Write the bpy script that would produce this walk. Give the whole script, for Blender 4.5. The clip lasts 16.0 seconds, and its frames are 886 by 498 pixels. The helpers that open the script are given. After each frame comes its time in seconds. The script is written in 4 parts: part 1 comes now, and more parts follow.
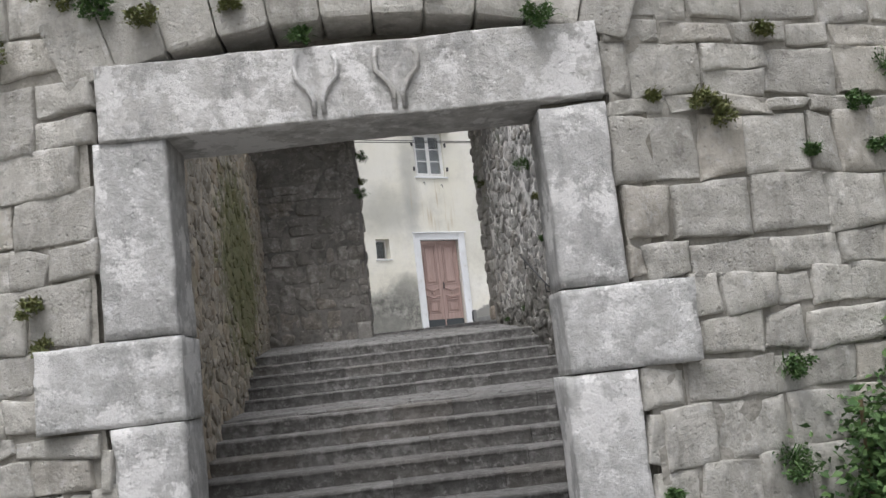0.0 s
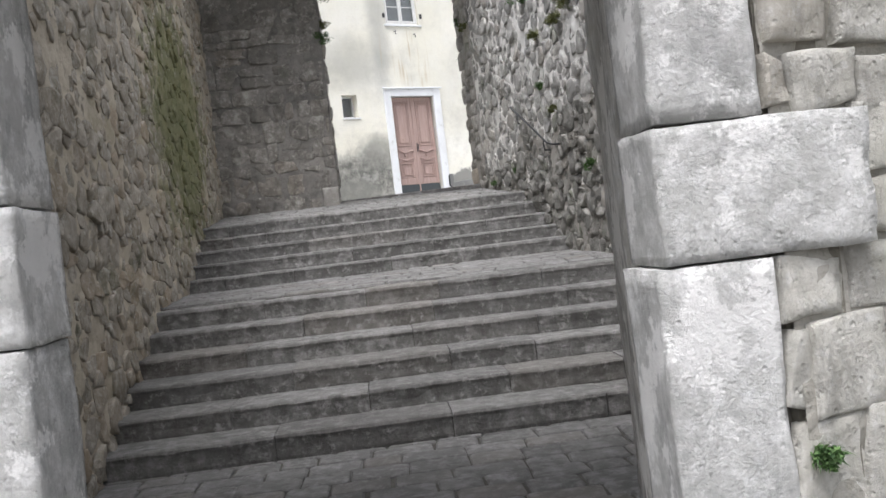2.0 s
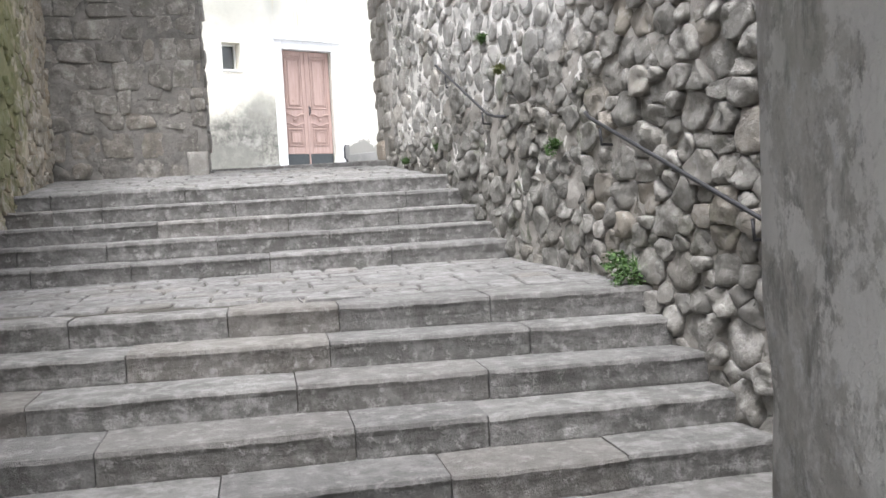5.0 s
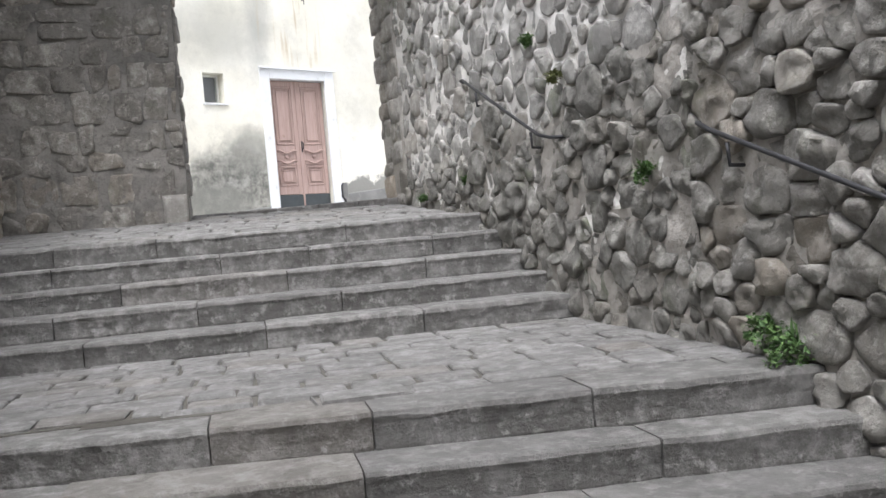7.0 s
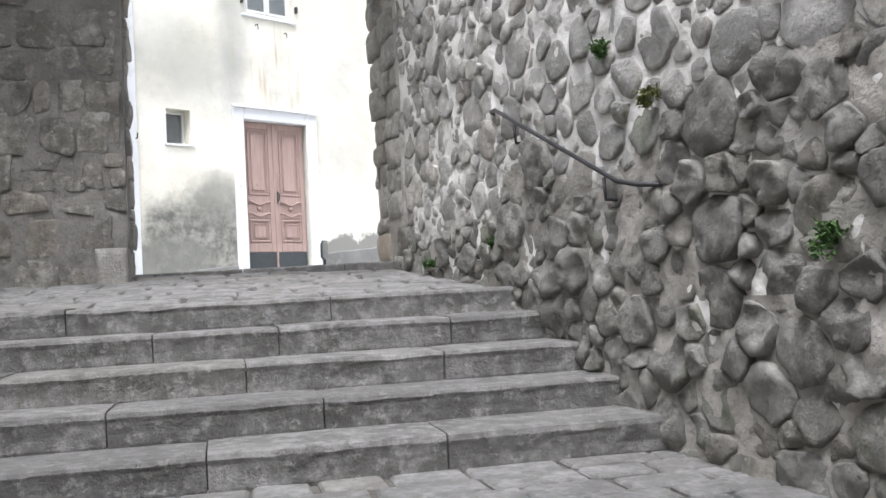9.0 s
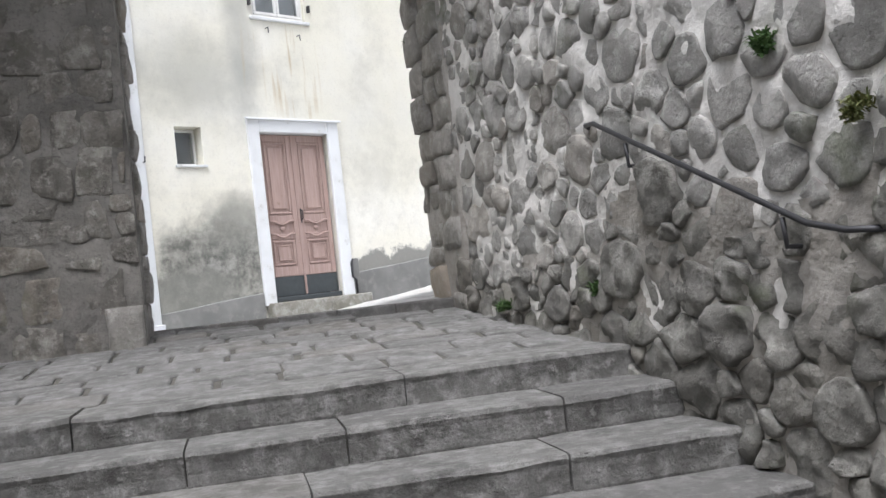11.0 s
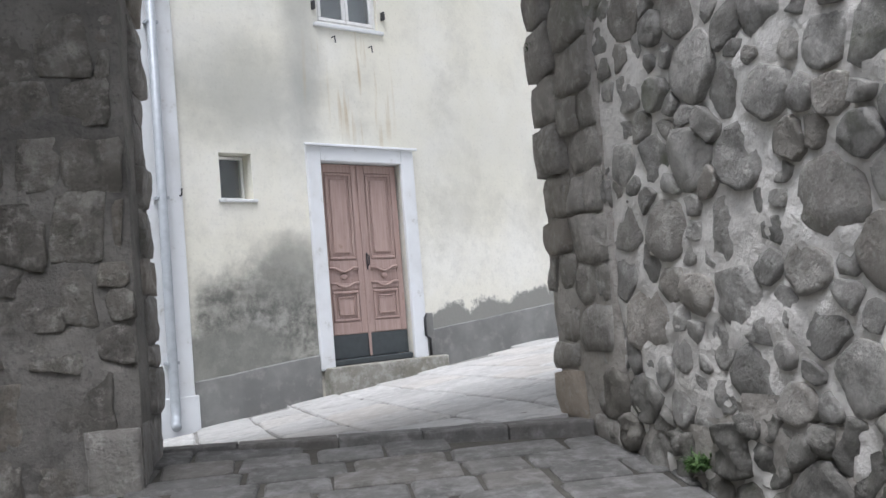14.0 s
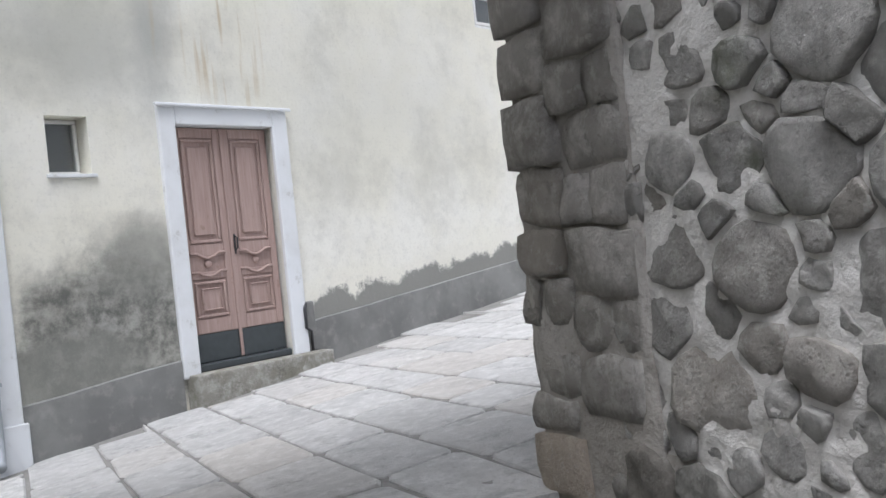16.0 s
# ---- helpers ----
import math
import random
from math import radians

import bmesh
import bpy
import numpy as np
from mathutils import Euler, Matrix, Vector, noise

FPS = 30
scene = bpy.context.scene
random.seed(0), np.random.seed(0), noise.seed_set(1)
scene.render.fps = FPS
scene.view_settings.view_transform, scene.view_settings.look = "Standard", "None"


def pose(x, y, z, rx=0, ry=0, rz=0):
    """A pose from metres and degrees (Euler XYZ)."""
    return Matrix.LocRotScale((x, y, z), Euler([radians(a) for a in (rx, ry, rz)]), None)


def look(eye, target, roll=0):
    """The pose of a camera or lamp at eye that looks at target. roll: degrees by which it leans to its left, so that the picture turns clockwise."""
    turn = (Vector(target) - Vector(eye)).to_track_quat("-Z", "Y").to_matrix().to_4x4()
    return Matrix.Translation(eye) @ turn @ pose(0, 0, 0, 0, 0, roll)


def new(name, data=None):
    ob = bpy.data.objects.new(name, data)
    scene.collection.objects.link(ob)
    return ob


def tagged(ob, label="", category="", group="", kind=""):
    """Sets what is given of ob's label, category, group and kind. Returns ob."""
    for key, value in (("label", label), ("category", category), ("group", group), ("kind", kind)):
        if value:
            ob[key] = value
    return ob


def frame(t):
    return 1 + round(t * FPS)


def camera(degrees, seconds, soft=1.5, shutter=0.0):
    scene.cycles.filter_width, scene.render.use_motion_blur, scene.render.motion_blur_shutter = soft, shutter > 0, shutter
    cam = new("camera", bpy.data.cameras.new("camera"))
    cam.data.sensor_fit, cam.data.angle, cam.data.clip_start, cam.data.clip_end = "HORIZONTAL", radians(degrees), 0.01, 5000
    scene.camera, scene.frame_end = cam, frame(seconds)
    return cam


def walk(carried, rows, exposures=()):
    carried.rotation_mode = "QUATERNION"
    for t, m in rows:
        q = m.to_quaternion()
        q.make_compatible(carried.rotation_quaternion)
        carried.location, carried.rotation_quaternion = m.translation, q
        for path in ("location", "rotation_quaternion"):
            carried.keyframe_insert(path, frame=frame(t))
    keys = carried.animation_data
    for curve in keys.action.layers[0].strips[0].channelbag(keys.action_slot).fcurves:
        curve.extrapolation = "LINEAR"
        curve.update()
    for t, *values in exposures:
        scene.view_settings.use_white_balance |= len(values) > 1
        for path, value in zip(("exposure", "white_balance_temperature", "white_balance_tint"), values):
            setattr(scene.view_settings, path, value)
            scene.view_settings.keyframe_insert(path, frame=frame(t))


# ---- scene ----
cam = camera(50.6, 16.0)
METRES, EYE, TILT, LEAN, TURN = 14.5, 1.5, 0.0, 0.0, -2.8
ROWS = [
    (0.0, 0.0, 0.0, 0.0, 0.85, 7.66, 6.36),
    (0.5, -0.0046, 0.0335, 0.0028, -0.47, 3.78, 6.27),
    (1.0, -0.0054, 0.0757, 0.0051, -1.37, 0.28, 7.79),
    (1.5, -0.0126, 0.109, 0.0079, -0.15, -0.75, 6.59),
    (2.0, -0.0114, 0.1415, 0.0077, -1.11, -0.74, 6.81),
    (2.5, -0.0088, 0.1749, 0.0111, -0.75, -0.11, 8.16),
    (3.0, -0.0108, 0.2124, 0.0127, -0.34, -4.16, 7.07),
    (3.5, -0.0095, 0.2454, 0.0134, -1.41, -6.14, 4.73),
    (4.0, -0.0154, 0.2781, 0.0165, -0.94, -3.67, 5.01),
    (4.5, -0.0169, 0.3061, 0.0181, -5.41, -4.17, 5.33),
    (5.0, -0.0166, 0.3365, 0.0231, -8.23, -3.01, 3.21),
    (7.5, -0.0255, 0.505, 0.0298, -9.12, -0.84, 5.37),
    (8.0, -0.0257, 0.5433, 0.0294, -10.58, -0.85, 4.09),
    (8.5, -0.0284, 0.5763, 0.0336, -10.59, 0.59, 2.11),
    (9.0, -0.0206, 0.6132, 0.0391, -10.54, 2.86, 3.13),
    (11.5, -0.0331, 0.7206, 0.0804, -9.59, 1.87, 6.74),
    (12.0, -0.0329, 0.7443, 0.0922, -7.74, 0.45, 3.4),
    (12.5, -0.0347, 0.7666, 0.1039, -6.59, 7.1, 0.8),
    (13.0, -0.0315, 0.7884, 0.107, -7.59, 11.64, 3.22),
    (13.5, -0.0252, 0.82, 0.1059, -7.51, 7.06, 2.34),
    (14.0, -0.0314, 0.8579, 0.1068, -6.26, 3.83, 4.77),
    (14.5, -0.0327, 0.8908, 0.107, -6.63, 1.38, 5.31),
    (15.0, -0.0398, 0.9202, 0.1174, -5.99, 2.17, 7.54),
    (15.5, -0.0469, 0.9416, 0.1263, -10.38, 0.9, 8.16),
    (16.0, -0.0436, 0.9663, 0.1371, -15.71, -0.23, 6.02),
]
EXPOSURES = [(t, stops, kelvin, 12) for t, stops, kelvin in ((0.0, 0.07, 6250), (1.5, 0.38, 6250), (2.5, 0.92, 6200), (3.5, 1.34, 6200), (5.0, 1.37, 6200), (7.5, 0.84, 6150), (8.3, 0.86, 6100), (9.0, 0.97, 6100), (11.5, 0.58, 6150), (12.5, 0.75, 6200), (13.5, 0.32, 6050), (14.5, 0.2, 5980), (16.0, 0.15, 5980))]
walk(cam, [(t, pose(0, 0, EYE, TILT, LEAN, TURN) @ pose(METRES * x, METRES * y, METRES * z, 90 + pitch, roll, yaw)) for t, x, y, z, yaw, pitch, roll in ROWS], EXPOSURES)

# ---- sky and sun: a bright overcast day ----
SUN_EL, SUN_AZ = 66.0, 200.0
world = bpy.data.worlds.new("sky")
scene.world = world
world.use_nodes = True
wn = world.node_tree.nodes
sky = wn.new("ShaderNodeTexSky")
sky.sky_type, sky.sun_disc = "NISHITA", False
sky.sun_elevation, sky.sun_rotation = radians(SUN_EL), radians(SUN_AZ)
sky.air_density, sky.dust_density, sky.ozone_density = 1.0, 6.0, 0.6
whiten = wn.new("ShaderNodeHueSaturation")
whiten.inputs["Saturation"].default_value = 0.25
world.node_tree.links.new(sky.outputs[0], whiten.inputs["Color"])
world.node_tree.links.new(whiten.outputs[0], wn["Background"].inputs[0])
wn["Background"].inputs[1].default_value = 0.15
sun = new("sun", bpy.data.lights.new("sun", "SUN"))
sun.data.energy, sun.data.angle, sun.data.color = 1.5, radians(25), (1.0, 0.98, 0.95)
sun.matrix_world = look((0, 0, 0), (-math.sin(radians(SUN_AZ)) * math.cos(radians(SUN_EL)), -math.cos(radians(SUN_AZ)) * math.cos(radians(SUN_EL)), -math.sin(radians(SUN_EL))))

# ---- materials ----
RNG = random.Random(7)


class Nodes:
    """A small node-tree writer."""

    def __init__(self, name, rough=0.85, metal=0.0):
        self.mat = bpy.data.materials.new(name)
        self.mat.use_nodes = True
        self.t = self.mat.node_tree
        self.b = self.t.nodes["Principled BSDF"]
        self.b.inputs["Roughness"].default_value = rough
        self.b.inputs["Metallic"].default_value = metal
        self.b.inputs["Specular IOR Level"].default_value = 0.3
        self.co = self.t.nodes.new("ShaderNodeTexCoord").outputs["Object"]

    def put(self, socket, value):
        if isinstance(value, bpy.types.NodeSocket):
            self.t.links.new(value, socket)
        elif isinstance(value, tuple) and len(value) == 3 and socket.type == "RGBA":
            socket.default_value = (*value, 1)
        else:
            socket.default_value = value

    def noise(self, scale, detail=6.0, rough=0.6, co=None, dist=0.0):
        n = self.t.nodes.new("ShaderNodeTexNoise")
        self.put(n.inputs["Vector"], co or self.co)
        for k, v in (("Scale", scale), ("Detail", detail), ("Roughness", rough), ("Distortion", dist)):
            n.inputs[k].default_value = v
        return n.outputs["Fac"]

    def voronoi(self, scale, feature="F1", co=None):
        n = self.t.nodes.new("ShaderNodeTexVoronoi")
        n.feature = feature
        self.put(n.inputs["Vector"], co or self.co)
        n.inputs["Scale"].default_value = scale
        return n.outputs["Distance"]

    def ramp(self, f, a, b, lo=0.0, hi=1.0):
        n = self.t.nodes.new("ShaderNodeMapRange")
        n.interpolation_type = "SMOOTHSTEP"
        for k, v in zip(("Value", "From Min", "From Max", "To Min", "To Max"), (f, a, b, lo, hi)):
            self.put(n.inputs[k], v)
        return n.outputs[0]

    def math(self, op, a, b=0.0):
        n = self.t.nodes.new("ShaderNodeMath")
        n.operation = op
        self.put(n.inputs[0], a)
        self.put(n.inputs[1], b)
        return n.outputs[0]

    def mix(self, f, a, b, blend="MIX"):
        n = self.t.nodes.new("ShaderNodeMix")
        n.data_type, n.blend_type = "RGBA", blend
        self.put(n.inputs[0], f)
        self.put(n.inputs[6], a)
        self.put(n.inputs[7], b)
        return n.outputs[2]

    def scaled(self, x, y, z):
        n = self.t.nodes.new("ShaderNodeMapping")
        n.inputs["Scale"].default_value = (x, y, z)
        self.t.links.new(self.co, n.inputs["Vector"])
        return n.outputs[0]

    def axes(self):
        n = self.t.nodes.new("ShaderNodeSeparateXYZ")
        self.t.links.new(self.co, n.inputs[0])
        return n.outputs

    def bump(self, height, strength=0.5, distance=0.01, under=None):
        n = self.t.nodes.new("ShaderNodeBump")
        n.inputs["Strength"].default_value, n.inputs["Distance"].default_value = strength, distance
        self.put(n.inputs["Height"], height)
        if under:
            self.t.links.new(under, n.inputs["Normal"])
        return n.outputs[0]

    def done(self, colour, normal=None, rough=None):
        self.put(self.b.inputs["Base Color"], colour)
        if normal:
            self.t.links.new(normal, self.b.inputs["Normal"])
        if rough is not None:
            self.put(self.b.inputs["Roughness"], rough)
        return self.mat

    def growth(self, cx, cz, rx, rz, weight):
        """Where moss spreads on a wall round (cx, cz), with a ragged rim."""
        x, y, z = self.axes()
        dx, dz = self.math("DIVIDE", self.math("SUBTRACT", x, cx), rx), self.math("DIVIDE", self.math("SUBTRACT", z, cz), rz)
        d = self.math("SQRT", self.math("ADD", self.math("POWER", dx, 2.0), self.math("POWER", dz, 2.0)))
        ragged = self.math("ADD", d, self.math("MULTIPLY", self.math("SUBTRACT", self.noise(3.5, 9, 0.75), 0.5), 3.2))
        return self.math("MULTIPLY", self.ramp(ragged, 0.6, 1.25, 1.0, 0.0), weight)

    def chance(self, islands=False):
        if islands:
            return self.t.nodes.new("ShaderNodeNewGeometry").outputs["Random Per Island"]
        return self.t.nodes.new("ShaderNodeObjectInfo").outputs["Random"]


def stone(name, dark, mid, light, moss=0.0, grain=1.0, pits=0.6, islands=False, spread=0.5, lichen=0.35, earth=0.0, patch=None, streak=0.0, green=None):
    """Weathered stone: per-piece tone, blotches, grain, lichen, moss and pits."""
    n = Nodes(name, 0.9)
    c = n.mix(n.ramp(n.noise(2.3), 0.32, 0.68), dark, mid)
    c = n.mix(n.math("MULTIPLY", n.ramp(n.noise(9.0, 9, 0.7), 0.42, 0.68), 0.85), c, light)
    c = n.mix(n.math("MULTIPLY", n.ramp(n.noise(4.3, 9, 0.75), 0.53, 0.66), 0.6), c, tuple(v * 0.62 for v in dark))
    r = n.chance(islands)
    c = n.mix(n.ramp(r, 0, 1, 0.0, spread), c, tuple(v * 0.55 for v in mid))
    warm = n.math("MULTIPLY", n.ramp(n.math("FRACT", n.math("MULTIPLY", r, 7.31)), 0.72, 1.0), 0.16 + earth)
    c = n.mix(warm, c, (mid[0] * 1.12, mid[1] * 0.93, mid[2] * 0.72))
    c = n.mix(n.math("MULTIPLY", n.ramp(n.noise(15, 9, 0.72), 0.53, 0.66), lichen), c, tuple(min(0.8, v * 1.35) for v in light))
    c = n.mix(n.math("MULTIPLY", n.ramp(n.noise(30, 7, 0.75), 0.54, 0.68), 0.4), c, tuple(v * 0.5 for v in dark))
    if streak:
        c = n.mix(n.math("MULTIPLY", n.ramp(n.noise(1.0, 9, 0.72, n.scaled(5.0, 5.0, 2.6)), 0.5, 0.62), streak), c, tuple(v * 0.38 for v in dark))
    if patch:
        c = n.mix(n.math("MULTIPLY", n.ramp(n.noise(2.2, 11, 0.72), 0.515, 0.56), 0.85), c, patch)
    if green:
        c = n.mix(n.growth(*green), c, (0.15, 0.165, 0.05))
    if moss:
        c = n.mix(n.math("MULTIPLY", n.ramp(n.noise(1.6, 7, 0.65), 0.55, 0.7), moss), c, (0.085, 0.11, 0.035))
    big = n.bump(n.noise(10 * grain, 9, 0.72), 1.0, 0.032)
    fine = n.bump(n.noise(55 * grain, 5, 0.7), 0.8, 0.007, big)
    pit = n.bump(n.ramp(n.voronoi(30 * grain), 0.0, 0.3), pits, 0.006, fine)
    return n.done(c, pit)


def mortar(name, a, b, dirt, green=None):
    n = Nodes(name, 0.95)
    c = n.mix(n.ramp(n.noise(2.0), 0.35, 0.7), a, b)
    c = n.mix(n.math("MULTIPLY", n.ramp(n.noise(0.9, 8, 0.7), 0.48, 0.66), 0.75), c, dirt)
    c = n.mix(n.math("MULTIPLY", n.ramp(n.noise(45, 4), 0.5, 0.75), 0.5), c, dirt)
    if green:
        c = n.mix(n.growth(*green), c, (0.15, 0.165, 0.05))
    return n.done(c, n.bump(n.noise(45, 5), 0.5, 0.006, n.bump(n.noise(9, 6), 1.0, 0.03)))


def plain(name, colour, rough=0.6, metal=0.0, wear=0.25, scale=14.0):
    n = Nodes(name, rough, metal)
    c = n.mix(n.math("MULTIPLY", n.ramp(n.noise(scale), 0.35, 0.75), wear), colour, tuple(v * 0.45 for v in colour))
    return n.done(c, n.bump(n.noise(80, 3), 0.2, 0.002))


def leafy(name, a, b):
    n = Nodes(name, 0.6)
    c = n.mix(n.chance(True), a, b)
    n.b.inputs["Subsurface Weight"].default_value = 0.0
    return n.done(c)


def plaster():
    """Cream lime plaster with mould, grey cement patches and rust runs below the window."""
    n = Nodes("cream_plaster", 0.92)
    x, y, z = n.axes()
    cream = n.mix(n.ramp(n.noise(0.7, 5), 0.35, 0.7), (0.78, 0.76, 0.66), (0.80, 0.79, 0.73))
    warp = n.math("MULTIPLY", n.math("SUBTRACT", n.noise(1.7, 8, 0.7), 0.5), 1.5)
    warp2 = n.math("MULTIPLY", n.math("SUBTRACT", n.noise(0.9, 7, 0.6), 0.5), 2.2)

    def blot(cx, cz, rx, rz, soft, w):
        dx = n.math("DIVIDE", n.math("SUBTRACT", x, cx), rx)
        dz = n.math("DIVIDE", n.math("SUBTRACT", z, cz), rz)
        d = n.math("SQRT", n.math("ADD", n.math("POWER", dx, 2.0), n.math("POWER", dz, 2.0)))
        return n.ramp(n.math("ADD", d, w), 1.0 - soft, 1.0 + soft, 1.0, 0.0)

    c = n.mix(n.math("MULTIPLY", n.ramp(n.noise(0.6, 9, 0.7), 0.46, 0.66), 0.5), cream, (0.48, 0.47, 0.41))
    c = n.mix(n.math("MULTIPLY", blot(-0.85, 5.55, 0.85, 0.55, 0.7, warp2), 0.6), c, (0.33, 0.34, 0.31))
    c = n.mix(n.math("MULTIPLY", blot(-0.12, 6.4, 0.22, 1.3, 0.8, warp2), 0.55), c, (0.34, 0.35, 0.33))
    mott = n.ramp(n.noise(6, 9, 0.72), 0.35, 0.62, 0.65, 1.0)
    c = n.mix(n.math("MULTIPLY", blot(-0.72, 2.95, 0.95, 0.75, 0.3, warp), mott), c, (0.125, 0.125, 0.115))
    c = n.mix(n.math("MULTIPLY", blot(-0.45, 3.65, 0.5, 0.35, 0.5, warp), 0.75), c, (0.22, 0.22, 0.2))
    c = n.mix(n.math("MULTIPLY", blot(-1.2, 2.75, 0.7, 0.3, 0.3, warp), 0.85), c, (0.22, 0.22, 0.2))
    c = n.mix(n.math("MULTIPLY", blot(2.3, 5.2, 1.6, 0.9, 0.9, warp2), 0.3), c, (0.45, 0.45, 0.4))
    c = n.mix(n.math("MULTIPLY", n.math("MULTIPLY", n.ramp(n.noise(5, 9, 0.75), 0.48, 0.62), n.ramp(z, 2.6, 6.0, 1.0, 0.2)), 0.22), c, (0.4, 0.4, 0.36))
    line = n.math("SUBTRACT", z, n.math("MULTIPLY", x, 0.095))
    low = n.ramp(n.math("ADD", line, n.math("MULTIPLY", n.math("SUBTRACT", n.noise(2.0, 9, 0.72), 0.5), 0.8)), 2.86, 2.95, 1.0, 0.0)
    pale = n.ramp(n.math("ADD", line, n.math("MULTIPLY", n.math("SUBTRACT", n.noise(2.4, 5, 0.5), 0.5), 0.9)), 2.98, 3.1, 1.0, 0.0)
    right = n.ramp(x, 1.3, 1.5)
    c = n.mix(n.math("MULTIPLY", pale, n.math("MULTIPLY", right, 0.6)), c, (0.76, 0.74, 0.66))
    c = n.mix(n.math("MULTIPLY", low, n.math("MULTIPLY", right, 0.9)), c, (0.2, 0.2, 0.19))
    runs = n.noise(1.0, 5, 0.5, n.scaled(13, 1, 0.7))
    area = blot(0.55, 6.0, 0.6, 0.7, 0.5, warp2)
    c = n.mix(n.math("MULTIPLY", n.math("MULTIPLY", n.ramp(runs, 0.52, 0.66), area), 0.65), c, (0.46, 0.36, 0.2))
    c = n.mix(n.math("MULTIPLY", n.ramp(n.noise(30, 5), 0.52, 0.72), 0.2), c, (0.36, 0.35, 0.31))
    return n.done(c, n.bump(n.noise(60, 4), 0.35, 0.004, n.bump(n.noise(4, 6), 0.5, 0.02)))


def wood():
    n = Nodes("faded_red_paint", 0.7)
    grain = n.noise(5, 6, 0.6, n.scaled(9, 9, 0.5))
    c = n.mix(n.ramp(grain, 0.35, 0.7), (0.35, 0.25, 0.225), (0.42, 0.315, 0.285))
    c = n.mix(n.math("MULTIPLY", n.ramp(n.noise(2.2, 7), 0.5, 0.75), 0.5), c, (0.43, 0.31, 0.27))
    c = n.mix(n.math("MULTIPLY", n.ramp(n.noise(14, 6), 0.6, 0.72), 0.4), c, (0.2, 0.13, 0.1))
    return n.done(c, n.bump(grain, 0.3, 0.003))


def cement():
    n = Nodes("grey_cement", 0.93)
    c = n.mix(n.ramp(n.noise(1.2, 7), 0.35, 0.7), (0.18, 0.18, 0.175), (0.27, 0.27, 0.26))
    c = n.mix(n.math("MULTIPLY", n.ramp(n.noise(8, 7), 0.5, 0.75), 0.5), c, (0.35, 0.34, 0.32))
    return n.done(c, n.bump(n.noise(70, 4), 0.4, 0.004))


def whitewash():
    n = Nodes("white_limewash", 0.85)
    c = n.mix(n.ramp(n.noise(1.5, 7), 0.4, 0.75), (0.74, 0.76, 0.78), (0.62, 0.63, 0.63))
    c = n.mix(n.math("MULTIPLY", n.ramp(n.noise(6, 8, 0.7), 0.58, 0.72), 0.6), c, (0.38, 0.37, 0.34))
    return n.done(c, n.bump(n.noise(50, 4), 0.3, 0.004))


M_RUBBLE = stone("grey_rubble_stone", (0.31, 0.30, 0.28), (0.43, 0.42, 0.40), (0.60, 0.59, 0.56), moss=0.45, spread=0.75)
M_RUBBLE_J = stone("grey_rubble_stone_small", (0.31, 0.30, 0.28), (0.43, 0.42, 0.40), (0.60, 0.59, 0.56), moss=0.45, spread=0.75, islands=True)
M_MORTAR_R = mortar("pale_lime_mortar", (0.74, 0.72, 0.69), (0.80, 0.785, 0.755), (0.56, 0.54, 0.51))
M_BROWN = stone("brown_rubble_stone", (0.33, 0.29, 0.225), (0.48, 0.435, 0.36), (0.66, 0.62, 0.55), moss=0.6, green=(5.0, 3.4, 1.9, 1.5, 0.75), earth=0.2, lichen=0.6, spread=0.35)
M_BROWN_J = stone("brown_rubble_stone_small", (0.33, 0.29, 0.225), (0.48, 0.435, 0.36), (0.66, 0.62, 0.55), moss=0.6, green=(5.0, 3.4, 1.9, 1.5, 0.75), islands=True, earth=0.2, lichen=0.6, spread=0.35)
M_MORTAR_L = mortar("earthy_mortar", (0.56, 0.50, 0.40), (0.64, 0.585, 0.48), (0.36, 0.32, 0.22), green=(5.0, 3.4, 1.9, 1.5, 0.75))
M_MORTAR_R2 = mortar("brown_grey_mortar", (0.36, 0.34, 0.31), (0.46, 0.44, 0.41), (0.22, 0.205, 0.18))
M_DARK_RUBBLE = stone("dark_base_rubble", (0.17, 0.165, 0.15), (0.255, 0.247, 0.23), (0.42, 0.41, 0.38), moss=0.5)
M_ROUGH = stone("rough_tan_rubble", (0.30, 0.285, 0.255), (0.44, 0.42, 0.39), (0.60, 0.58, 0.55), moss=0.3, earth=0.25)
M_ROUGH_WALL = stone("rough_grey_rubble", (0.21, 0.20, 0.18), (0.33, 0.318, 0.295), (0.52, 0.505, 0.475), moss=0.35, earth=0.1, spread=0.65)
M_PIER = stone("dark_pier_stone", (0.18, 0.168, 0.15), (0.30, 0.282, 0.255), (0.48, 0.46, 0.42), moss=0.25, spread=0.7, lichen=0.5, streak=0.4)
# one dark grey mortar for the pier and the soffit
M_MORTAR_P = mortar("dark_grey_mortar", (0.20, 0.19, 0.175), (0.29, 0.275, 0.255), (0.08, 0.078, 0.073))
M_ASHLAR = stone("pale_wall_limestone", (0.42, 0.405, 0.36), (0.52, 0.503, 0.455), (0.66, 0.645, 0.60), moss=0.15, spread=0.45, streak=0.35, grain=0.8, pits=0.9)
M_ASHLAR_J = stone("pale_wall_limestone_small", (0.42, 0.405, 0.36), (0.52, 0.503, 0.455), (0.66, 0.645, 0.60), moss=0.15, islands=True, spread=0.45, streak=0.35, grain=0.8, pits=0.9)
M_MORTAR_G = mortar("dark_joint_earth", (0.17, 0.16, 0.135), (0.24, 0.225, 0.19), (0.07, 0.065, 0.05))
M_MORTAR_G2 = mortar("grey_joint_mortar", (0.30, 0.285, 0.25), (0.40, 0.385, 0.35), (0.13, 0.125, 0.10))
